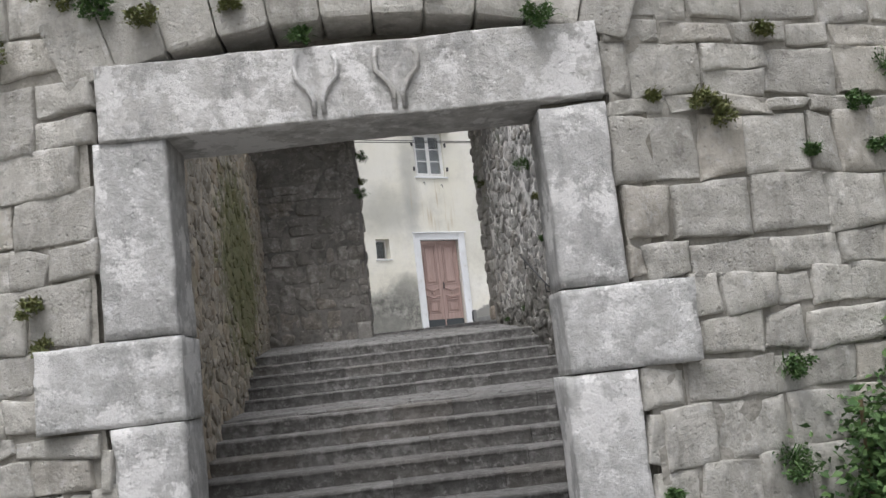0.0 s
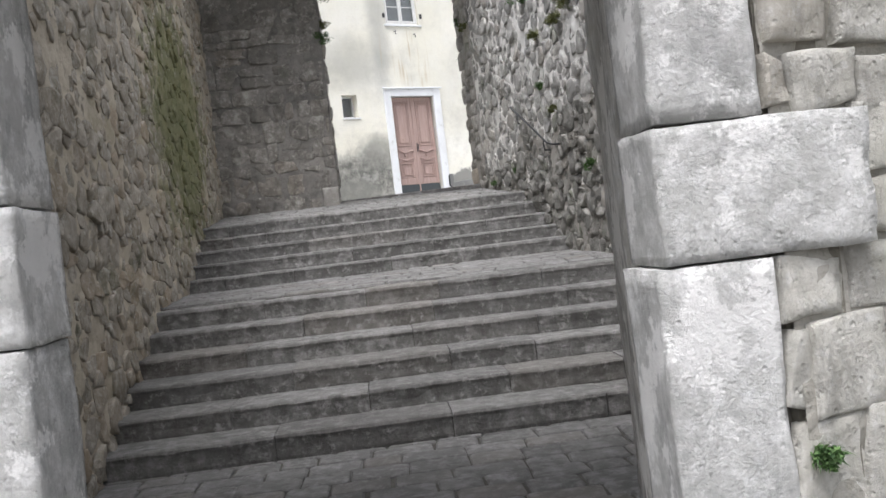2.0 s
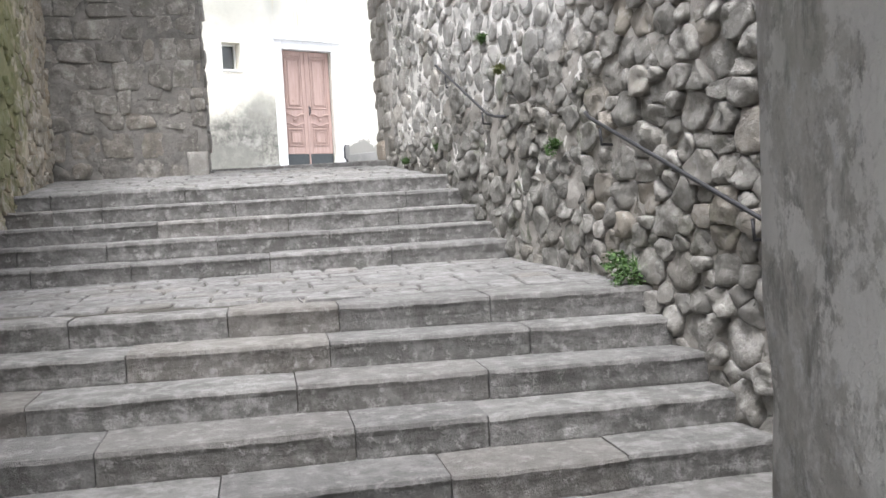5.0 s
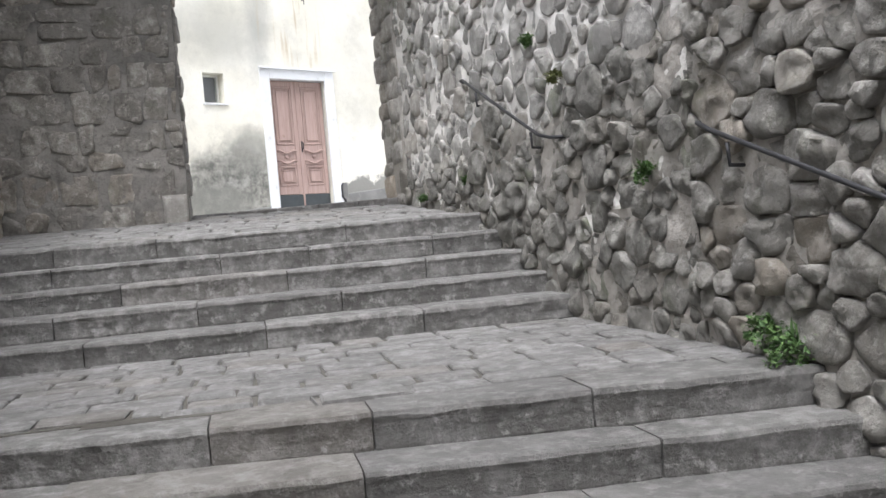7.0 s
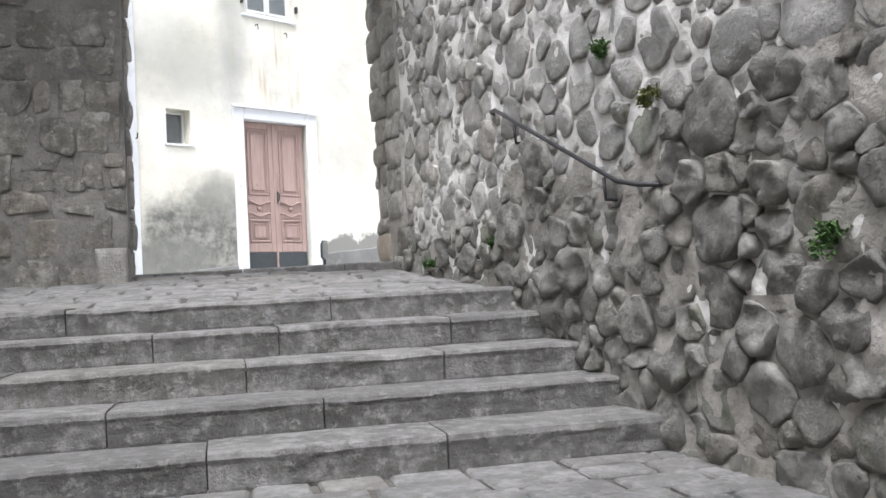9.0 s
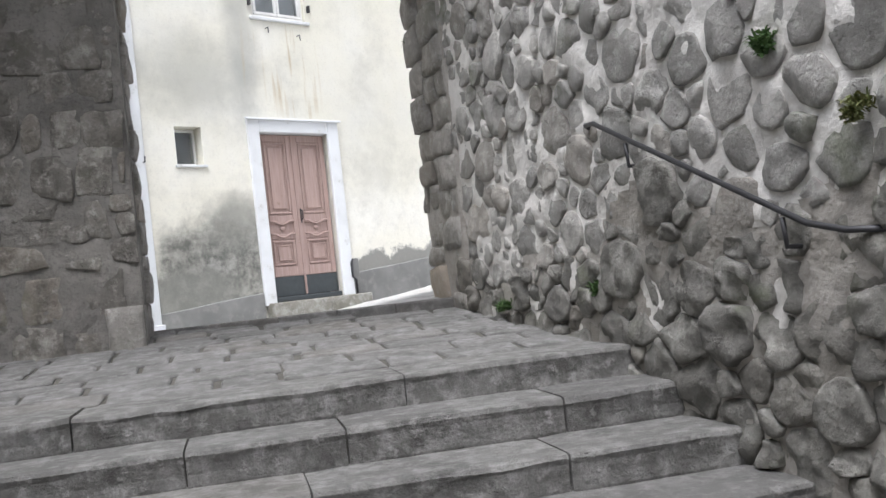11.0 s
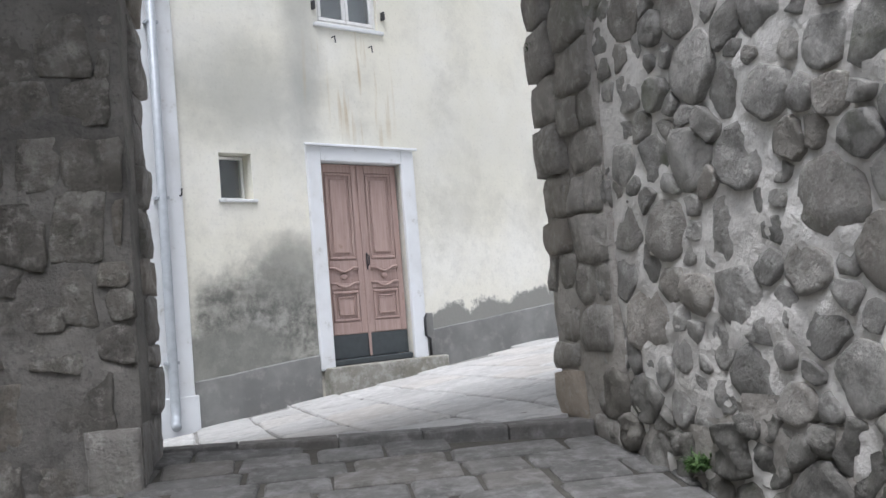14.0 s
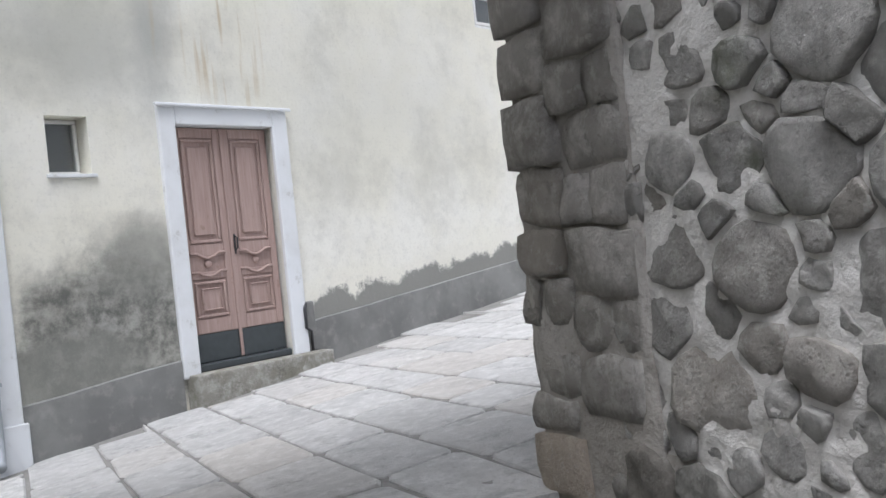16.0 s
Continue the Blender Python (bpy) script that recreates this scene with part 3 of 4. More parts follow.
flight("stairs_lower", "worn grey stone steps of the lower flight", LOW, lambda y: left_x(y) - 0.05, lambda y: right_x(y) + 0.05,
       [(-0.97, 0.31, 1.45), (-1.33, -0.28, 0.81, 1.71), (-0.88, 0.40, 1.1), (-1.3, 0.13, 1.2), (-0.83, 0.35, 1.55), (-1.22, -0.25, 0.44, 1.39)])
flight("stairs_upper", "worn grey stone steps of the upper flight", UP, lambda y: left_x(y) - 0.05, lambda y: right_x(y) + 0.05,
       [(-1.9, -1.1, 0.05, 1.1), (-2.1, -1.35, -0.4, 0.6), (-1.7, -0.95, 0.25, 1.3), (-1.95, -1.5, -0.24, 0.45, 1.45), (-2.05, -1.55, -0.75, 0.8)])

# ---- pavements ----
pavement("pavement_lower", pose(0, 0, 0), -2.3, 2.75, 4.6, 8.8, lambda x, y: paving_height(y), M_PAVER, M_JOINT, random.Random(3), 0.24, 0.36, 0.014, "worn grey paving stones before the steps")
pavement("pavement_approach", pose(0, 0, 0), -3.4, 3.4, -1.5, 4.6, lambda x, y: paving_height(y), M_PAVER, M_JOINT, random.Random(4), 0.42, 0.55, 0.016, "worn grey paving stones outside the gate")
pavement("pavement_landing", pose(0, 0, 0), -2.35, 2.75, 10.8, 13.15, lambda x, y: 1.214 + (y - 10.65) * 0.032 - (0.0 if y > 11.08 - 0.13 * x else 0.3), M_PAVER, M_JOINT, random.Random(5), 0.23, 0.36, 0.02, "uneven grey paving stones on the landing between two flights", keep=lambda x, y: y > 11.11 - 0.13 * x, nx=20, ny=30)


def top_height(x, y):
    return 2.114 + max(0.0, y - 15.15) * 0.104


def threshold_y(x):
    return 17.76 - 0.25 * x


pavement("pavement_top", pose(0, 0, 0), -2.5, 2.35, 15.17, 17.9, top_height, M_PAVER, M_JOINT, random.Random(6), 0.27, 0.47, 0.03, "grey granite paving with dark joints under the archway", keep=lambda x, y: y < threshold_y(x) - 0.03)

# the street behind the archway, sloping up along the house
HOUSE = pose(0.57, 23.15, 0, 0, 0, 30)


def street_height(u, y):
    foot = 2.24 + 0.1 * u
    edge = 2.41 + 0.1 * max(0.0, u + 2.0)
    f = min(1.0, max(0.0, -y / 5.0))
    return foot + (edge - foot) * f


def in_street(u, y):
    p = HOUSE @ Vector((u, y, 0))
    return p.y > threshold_y(p.x) + 0.12 and -2.6 < p.x and y < 0.2 and -7 < u < 9


STREET = pose(0.57, 23.15, 0, 0, 0, 97)
TO_HOUSE = HOUSE.inverted() @ STREET


def on_street(a, b, what):
    p = TO_HOUSE @ Vector((a, b, 0))
    return what(p.x, p.y)


def kerb_back(b):
    """Where a row of slabs at b meets the back of the kerb."""
    c, s = math.cos(radians(97)), math.sin(radians(97))
    return (17.91 - 23.15 - 0.25 * 0.57 + b * (0.25 * s - c)) / (s + 0.25 * c)


pavement("street", STREET, -7.2, 5.4, -9.0, 3.4, lambda a, b: on_street(a, b, street_height) - (0.0 if on_street(a, b, in_street) else 1.3), M_SLAB, M_JOINT_PALE, random.Random(8), 0.5, 0.95, 0.026, "pale worn street slabs sloping up past the house", keep=lambda a, b: on_street(a, b, in_street), nx=64, ny=64, start=kerb_back)

sill = thing("threshold", pose(0, 0, 0), "row of narrow grey kerb stones along the street edge", "kerb", "structure")
ends = (-1.0, -0.2, 0.35, 0.8, 1.25, 1.75, 2.3)
for a, b in zip(ends, ends[1:]):
    bm = bmesh.new()
    poly = [(a + 0.005, threshold_y(a) - 0.02), (b - 0.005, threshold_y(b) - 0.02), (b - 0.005, threshold_y(b) + 0.14), (a + 0.005, threshold_y(a) + 0.14)]
    rings = [[bm.verts.new((x, y + s, z)) for x, y in poly] for s, z in ((0, 2.2), (0, 2.4), (0.008, 2.412))]
    for r, q in zip(rings, rings[1:]):
        for k in range(4):
            bm.faces.new((r[k], r[(k + 1) % 4], q[(k + 1) % 4], q[k]))
    bm.faces.new(rings[-1])
    part("kerb_stone", bm, M_PAVER, sill)

# ---- rubble wall along the steps ----
R_WALL = pose(2.47, 10.4, 0, 0, 0, -83.9)
rng = random.Random(11)
wall_r = part("wall_right", rough_slab(-7.3, 3.9, 0.03, 0.7, -0.3, 4.8, 0.0, 0.3, 0.02, 1), M_MORTAR_R)
wall_r.matrix_world = R_WALL
part("wall_head", rough_slab(-7.3, -2.0, 0.03, 0.7, 4.81, 6.9, 0.0, 0.3, 0.02, 2), M_MORTAR_R, wall_r)
tagged(wall_r, "rubble stone wall with pale mortar along the steps", "wall", kind="structure")
EDGE = -1.0
made = [m for m in rubble(-6.75, EDGE, 1.0, 6.8, 0.05, 0.138, rng, 1.2) if m[0][1] < 4.65 or m[0][0] < -2.2]


# masonry below this height is rougher and darker; near the corner it paints shade
def dark_line(u):
    return 2.9 + 0.05 * u + 0.4 * noise.noise(Vector((u * 1.1, 0, 2)))


def low_zone(u, z):
    return z < dark_line(u)


lay(wall_r, made, (-4.5, 3.2), "rubble_stone", M_RUBBLE, M_RUBBLE_J, rng, 0.010, 0.06, 0.03, 0.06, 0.018, keep=lambda u, z: not low_zone(u, z))
lay(wall_r, made, (-4.0, 1.8), "base_stone", M_DARK_RUBBLE, M_DARK_RUBBLE, rng, 0.004, 0.06, 0.048, 0.1, 0.042, keep=low_zone)
lay(wall_r, rubble(EDGE, 3.9, 0.0, 4.75, 0.05, 0.105, rng, 1.35), (-0.5, 2.0), "rough_stone", M_ROUGH_WALL, M_ROUGH_WALL, rng, 0.004, 0.06, 0.058, 0.12, 0.045)
mortar_skin(wall_r, M_MORTAR_R, -7.0, EDGE, 1.0, 4.8, -0.012, 0.035, 0.026, 3)
mortar_skin(wall_r, M_MORTAR_R, -7.0, -2.05, 4.8, 6.8, -0.012, 0.05, 0.026, 3)
mortar_skin(wall_r, M_MORTAR_R2, -6.9, EDGE, 1.0, 3.2, -0.02, 0.04, 0.03, 7, dark_line)
mortar_skin(wall_r, M_MORTAR_R2, EDGE, 3.9, 0.0, 4.8, -0.016, 0.045, 0.03, 4)
# slab of dark mortar behind the lower and rougher masonry; also puts wall-foot shade into colour
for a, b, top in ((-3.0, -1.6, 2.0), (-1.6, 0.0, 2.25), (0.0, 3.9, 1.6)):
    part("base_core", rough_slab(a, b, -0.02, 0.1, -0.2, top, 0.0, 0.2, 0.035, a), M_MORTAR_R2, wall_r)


def quoins(parent, u0, u1, z0, z1, out, rng, mat, name="quoin", depth=0.35):
    """A stack of rounded corner stones."""
    z = z0
    while z < z1:
        h = rng.uniform(0.12, 0.31)
        split = rng.uniform(0.35, 0.65) if h < 0.24 and rng.random() < 0.6 else 1.0
        for a, b in ((u0, u0 + (u1 - u0) * split), (u0 + (u1 - u0) * split, u1)):
            if b - a < 0.05:
                continue
            bm = box(a + rng.uniform(-0.035, 0.02), b + rng.uniform(-0.02, 0.035), -out - rng.uniform(-0.03, 0.035), depth, z + 0.004, z + h - 0.004)
            bmesh.ops.subdivide_edges(bm, edges=list(bm.edges), cuts=3, use_grid_fill=True)
            mid = Vector(((a + b) / 2, (depth - out) / 2, z + h / 2))
            half = Vector(((b - a) / 2, (depth + out) / 2, h / 2))
            for v in bm.verts:
                r = Vector([(v.co[i] - mid[i]) / half[i] for i in range(3)])
                over = max(0.0, r.length - 1.12)
                v.co -= Vector([r[i] * half[i] * over * 0.13 for i in range(3)])
                v.co += noise.noise_vector(v.co * 5 + Vector((u0 * 7, z0, 3))) * 0.03 + noise.noise_vector(v.co * 14) * 0.012
            part(name, bm, mat, parent, smooth=True)
        z += h


part("corner_core", rough_slab(-7.34, -6.55, -0.035, 0.3, 1.9, 6.7, 0.0, 0.08, 0.03, 5), M_MORTAR_R2, wall_r, smooth=True)
quoins(wall_r, -7.0, -6.58, 2.0, 6.7, 0.06, rng, M_ROUGH)
quoins(wall_r, -7.38, -7.02, 2.1, 6.7, 0.07, rng, M_ROUGH)

# ---- left wall of the steps ----
rng = random.Random(12)
wall_l = part("wall_left", rough_slab(-3.2, 8.9, 0.04, 0.7, -0.3, 5.8, 0.0, 0.3, 0.02, 5), M_MORTAR_L)
wall_l.matrix_world = pose(-2.2, 9, 0, 0, 0, 92)
tagged(wall_l, "brownish rubble wall with earthy mortar and moss", "wall", kind="structure")
lay(wall_l, rubble(-3.1, 8.3, 0.05, 5.7, 0.055, 0.12, rng, 1.45), (2.0, 2.2), "rubble_stone", M_BROWN, M_BROWN_J, rng, 0.006, 0.06, 0.03, 0.08, 0.018, keep=lambda u, z: rng.random() < 0.9)
mortar_skin(wall_l, M_MORTAR_L, -3.1, 8.5, 0.0, 5.7, -0.008, 0.045, 0.03, 6)

# ---- pier and cover at the head of the steps ----
rng = random.Random(13)
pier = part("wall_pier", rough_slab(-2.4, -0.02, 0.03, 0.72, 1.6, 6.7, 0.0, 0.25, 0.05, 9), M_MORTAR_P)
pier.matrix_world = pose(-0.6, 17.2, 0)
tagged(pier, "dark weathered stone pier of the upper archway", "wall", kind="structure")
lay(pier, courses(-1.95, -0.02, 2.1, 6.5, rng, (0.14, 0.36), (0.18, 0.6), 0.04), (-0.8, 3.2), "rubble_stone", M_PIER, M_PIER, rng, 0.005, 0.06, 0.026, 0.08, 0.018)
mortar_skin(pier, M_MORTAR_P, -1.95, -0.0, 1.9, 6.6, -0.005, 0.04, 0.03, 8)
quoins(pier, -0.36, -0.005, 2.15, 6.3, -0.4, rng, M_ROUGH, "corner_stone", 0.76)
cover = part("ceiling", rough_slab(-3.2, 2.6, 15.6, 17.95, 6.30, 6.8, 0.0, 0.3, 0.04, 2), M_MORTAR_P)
tagged(cover, "dark stone soffit over the upper archway", "ceiling", kind="structure")

# ---- the gate in the outer wall ----
GATE_Y = 5.1
rng = random.Random(21)
gate = thing("wall_gate", pose(0, GATE_Y, 0), "old limestone wall with a stone-framed gateway", "wall", "structure")
for x0, x1, y0, y1, z0, z1 in ((-1.9, -1.26, 0.08, 0.44, -0.3, 2.99), (0.90, 1.5, 0.08, 0.44, -0.3, 2.99), (-1.9, 1.5, 0.34, 0.46, 3.405, 4.9), (-1.9, 1.5, 0.46, 1.6, 3.7, 4.9), (-1.9, 1.5, 0.08, 0.335, 3.9, 4.9)):
    part("wall_core", rough_slab(x0, x1, y0, y1, z0, z1, 0.0, 0.3, 0.015, 4), M_MORTAR_G, gate)


def prism(corners, z0, z1, lump, seed):
    """An upright block over a four-sided plan, with uneven faces."""
    bm, rings, n = bmesh.new(), [], 9
    plan = [Vector(c).lerp(Vector(corners[(i + 1) % 4]), k / n) for i, c in enumerate(corners) for k in range(n)]
    for j in range(19):
        z = z0 + (z1 - z0) * j / 18
        rings.append([bm.verts.new((p.x, p.y, z)) for p in plan])
    for r, q in zip(rings, rings[1:]):
        for k in range(len(plan)):
            bm.faces.new((r[k], r[(k + 1) % len(plan)], q[(k + 1) % len(plan)], q[k]))
    for v in bm.verts:
        v.co += noise.noise_vector(v.co * 3.1 + Vector((seed, 0, 0))) * lump
    return bm


def block(parent, name, x0, x1, z0, z1, depth, rng, mat, proud=0.0, label=""):
    """A dressed block with chipped, softened arrises."""
    bm = box(x0 + 0.004, x1 - 0.004, -proud, depth, z0 + 0.004, z1 - 0.004)
    bmesh.ops.subdivide_edges(bm, edges=list(bm.edges), cuts=min(44, max(8, int(max(x1 - x0, z1 - z0) / 0.06))), use_grid_fill=True)
    for v in bm.verts:
        edge_x = min(v.co.x - x0, x1 - v.co.x) < 0.01
        edge_y = v.co.y < -proud + 0.003
        edge_z = min(v.co.z - z0, z1 - v.co.z) < 0.01
        v.co += noise.noise_vector(v.co * 2.6 + Vector((x0, 0, z0))) * 0.010 + noise.noise_vector(v.co * 11) * 0.004
        if edge_y and (edge_x or edge_z):
            c = 0.003 + max(0, noise.noise(v.co * 7)) * 0.03
            v.co.y += c
            if edge_x:
                v.co.x += math.copysign(c * 0.5, (x0 + x1) / 2 - v.co.x)
            if edge_z:
                v.co.z += math.copysign(c * 0.5, (z0 + z1) / 2 - v.co.z)
    return part(name, bm, mat, parent, label, smooth=True)


for x0, x1, z0, z1 in ((-1.62, -1.21, 1.87, 2.97), (-2.0, -1.2, 1.41, 1.87), (-1.615, -1.21, 0.62, 1.41), (-1.62, -1.2, -0.1, 0.62),
                       (0.87, 1.26, 1.89, 2.93), (0.86, 1.62, 1.42, 1.89), (0.83, 1.235, 0.35, 1.42), (0.84, 1.25, -0.1, 0.35)):
    block(gate, "jamb_stone", x0, x1, z0, z1, 0.42, rng, M_JAMB, 0.0)
part("reveal", prism(((0.885, 0.425), (1.9, 0.425), (1.9, 1.76), (1.13, 1.76)), -0.2, 3.8, 0.025, 3), M_REVEAL, gate, "streaked weathered stone reveal", smooth=True)
part("reveal", prism(((-1.235, 0.425), (-1.65, 1.6), (-2.4, 1.6), (-2.4, 0.425)), -0.2, 3.8, 0.025, 8), M_REVEAL, gate, "streaked weathered stone reveal", smooth=True)
lintel = block(gate, "lintel", -1.58, 1.26, 2.96, 3.41, 0.5, rng, M_JAMB, 0.012, "long limestone lintel with worn carved relief")
for cx in (-0.35, 0.1):
    bm = bmesh.new()
    for s in (-1, 1):
        tube([(cx + s * 0.03, -0.012, 3.0), (cx + s * 0.025, -0.02, 3.09), (cx + s * 0.06, -0.022, 3.16), (cx + s * 0.115, -0.02, 3.22), (cx + s * 0.12, -0.018, 3.3), (cx + s * 0.1, -0.012, 3.36)], 0.016, 6, bm)
    part("carving", bm, M_JAMB, lintel, smooth=True)
block(pier, "corner_block", -0.27, -0.005, 2.12, 2.62, 0.3, rng, M_ROUGH, 0.05, "pale worn corner block")
# relieving arch
AX, AZ, AR = -0.15, -0.83, 4.40
n_v = 11
for k in range(n_v):
    a0, a1 = radians(-21 + 42 * k / n_v), radians(-21 + 42 * (k + 1) / n_v)
    g, top = 0.0005, AR + 0.46 + rng.uniform(-0.05, 0.05)
    poly = [(AX + r * math.sin(a), AZ + r * math.cos(a)) for r, a in ((AR, a0 + g), (AR, a1 - g), (top, a1 - g), (top, a0 + g))]
    bm = bmesh.new()
    add_stone(bm, rounded(poly, 0.0, 1, 0.05), -0.0, 0.34, rng, 0.97, 0.006)
    for v in bm.verts:
        v.co.y += 0.34
    part("voussoir", bm, M_ASHLAR, gate, smooth=False)
lay_blocks(gate, courses(-1.72, 1.35, 4.05, 4.85, rng), (0, 4), rng, 0.004, 0.0, 0.012)


def wing(name, m, u0, u1, bands, near, seed):
    rng = random.Random(seed)
    w = part(name, rough_slab(u0, u1, 0.05, 0.9, -0.5, 4.9, 0.0, 0.3, 0.015, seed), M_MORTAR_G)
    w.matrix_world = m
    tagged(w, "old limestone wall of uneven squared blocks with weeds", "wall", kind="structure")
    made = []
    for z0, z1, a, b in bands:
        made += courses(a, b, z0, z1, rng, (0.16, 0.42), (0.2, 0.62), 0.03)
    lay_blocks(w, made, near, rng, 0.006, 0.0, 0.02)
    mortar_skin(w, M_MORTAR_G2, u0, u1, -0.4, 4.8, 0.024, 0.04, 0.026, seed)
    return w


wing("wall_gate_right", pose(1.26, GATE_Y, 0, 0, 0, 16), 0.03, 6.0, [(-0.2, 1.42, -0.02, 5.9), (1.42, 1.89, 0.37, 5.9), (1.89, 2.95, 0.02, 5.9), (2.95, 3.42, 0.02, 5.9), (3.42, 4.85, 0.05, 5.9)], (0.8, 2.0), 31)
wing("wall_gate_left", pose(-1.62, GATE_Y, 0, 0, 0, -16), -6.0, -0.03, [(-0.2, 1.41, -5.9, 0.0), (1.41, 1.87, -5.9, -0.39), (1.87, 2.97, -5.9, 0.0), (2.97, 3.42, -5.9, 0.03), (3.42, 4.85, -5.9, -0.03)], (-0.8, 2.0), 32)

# ---- the house ----
house = thing("house", HOUSE, "cream plastered house with a faded red double door", "house", "structure")
rng = random.Random(41)
U0, U1, TOP = -8.0, 11.0, 10.5
openings = [(0.0, 1.14, 2.5, 4.88), (-1.24, -0.86, 4.43, 4.93), (0.12, 0.99, 6.52, 7.66), (4.72, 5.6, 6.3, 7.45)]
us = sorted({U0, U1, *[o[0] for o in openings], *[o[1] for o in openings]})
zs = sorted({1.2, TOP, *[o[2] for o in openings], *[o[3] for o in openings]})
bm = bmesh.new()
for a, b in zip(us, us[1:]):
    for c, d in zip(zs, zs[1:]):
        if not any(o[0] <= a and b <= o[1] and o[2] <= c and d <= o[3] for o in openings):
            for y in (0.0, 0.32):
                f = bm.faces.new([bm.verts.new(p) for p in ((a, y, c), (b, y, c), (b, y, d), (a, y, d))])
for o in openings:
    for p, q in (((o[0], o[2]), (o[0], o[3])), ((o[0], o[3]), (o[1], o[3])), ((o[1], o[3]), (o[1], o[2])), ((o[1], o[2]), (o[0], o[2]))):
        bm.faces.new([bm.verts.new(v) for v in ((p[0], 0, p[1]), (q[0], 0, q[1]), (q[0], 0.32, q[1]), (p[0], 0.32, p[1]))])
bmesh.ops.remove_doubles(bm, verts=bm.verts, dist=0.001)
bmesh.ops.recalc_face_normals(bm, faces=bm.faces)
part("wall", bm, M_PLASTER, house, "cream plaster with grey mould stains")
part("back_wall", box(U0, U1, 5.0, 5.3, 1.2, TOP), M_PLASTER, house)
part("gable", box(U0 - 0.3, U0, 0, 5.3, 1.2, TOP), M_PLASTER, house)
part("gable", box(U1, U1 + 0.3, 0, 5.3, 1.2, TOP), M_PLASTER, house)
bm = bmesh.new()
vs = [bm.verts.new(p) for p in ((U0 - 0.4, -0.45, TOP - 0.05), (U1 + 0.4, -0.45, TOP - 0.05), (U1 + 0.4, 2.65, TOP + 1.3), (U0 - 0.4, 2.65, TOP + 1.3), (U0 - 0.4, 5.75, TOP - 0.05), (U1 + 0.4, 5.75, TOP - 0.05))]
bm.faces.new((vs[0], vs[1], vs[2], vs[3]))
bm.faces.new((vs[3], vs[2], vs[5], vs[4]))
bmesh.ops.solidify(bm, geom=list(bm.faces), thickness=0.15)
part("roof", bm, M_TILE, house)
part("room", box(U0 + 0.1, U1 - 0.1, 1.3, 1.4, 1.2, TOP - 0.1), M_DARK, house)
# plinth: a grey cement band that climbs with the street
for a, b in ((-1.68, -0.185), (1.36, 10.9)):
    bm = bmesh.new()
    n = max(2, int((b - a) / 0.3))
    rows_p = []
    for i in range(n + 1):
        u = a + (b - a) * i / n
        t = 2.705 + 0.095 * u + noise.noise(Vector((u * 2, 0, 0))) * 0.012
        rows_p.append([bm.verts.new(p) for p in ((u, -0.022, 1.3), (u, -0.022, t - 0.01), (u, -0.012, t), (u, 0.0, t + 0.002))])
    for r, q in zip(rows_p, rows_p[1:]):
        for k in range(3):
            bm.faces.new((r[k], q[k], q[k + 1], r[k + 1]))
    part("plinth", bm, M_CEMENT, house, "rough grey cement plinth")
# white corner strip
part("corner_strip", box(-2.3, -1.69, -0.05, 0.0, 1.3, TOP - 0.1, 0.012), M_WHITE, house, "whitewashed corner strip")
part("corner_base", box(-2.33, -1.66, -0.075, -0.051, 1.3, 2.42, 0.01), M_WHITE, house)
# door
surround = part("door_frame", box(-0.18, 0.0, -0.045, 0.14, 2.5, 5.06, 0.01), M_WHITE, house, "whitewashed stone door frame")
part("jamb", box(1.14, 1.335, -0.045, 0.14, 2.5, 5.06, 0.01), M_WHITE, surround)
part("head", box(-0.001, 1.141, -0.045, 0.14, 4.88, 5.06, 0.008), M_WHITE, surround)
part("drip_moulding", box(-0.22, 1.375, -0.085, -0.046, 5.045, 5.075, 0.006), M_WHITE, surround)
part("doorstep", box(-0.14, 1.52, -0.2, 0.13, 1.7, 2.53, 0.02, 2), stone("mossy_doorstep", (0.22, 0.21, 0.17), (0.32, 0.31, 0.27), (0.5, 0.49, 0.46), moss=0.7), house, "mossy stone doorstep")
part("door_sill", box(0.01, 1.13, -0.005, 0.12, 2.531, 2.60, 0.012), M_KICK, house)


def moulding(bm, u0, u1, z0, z1, y, w=0.03, d=0.022):
    for a, b, c, e in ((u0, u1, z0, z0 + w), (u0, u1, z1 - w, z1), (u0, u0 + w, z0 + w, z1 - w), (u1 - w, u1, z0 + w, z1 - w)):
        box(a, b, y - d, y, c, e, 0.008, 1, bm)
    return bm


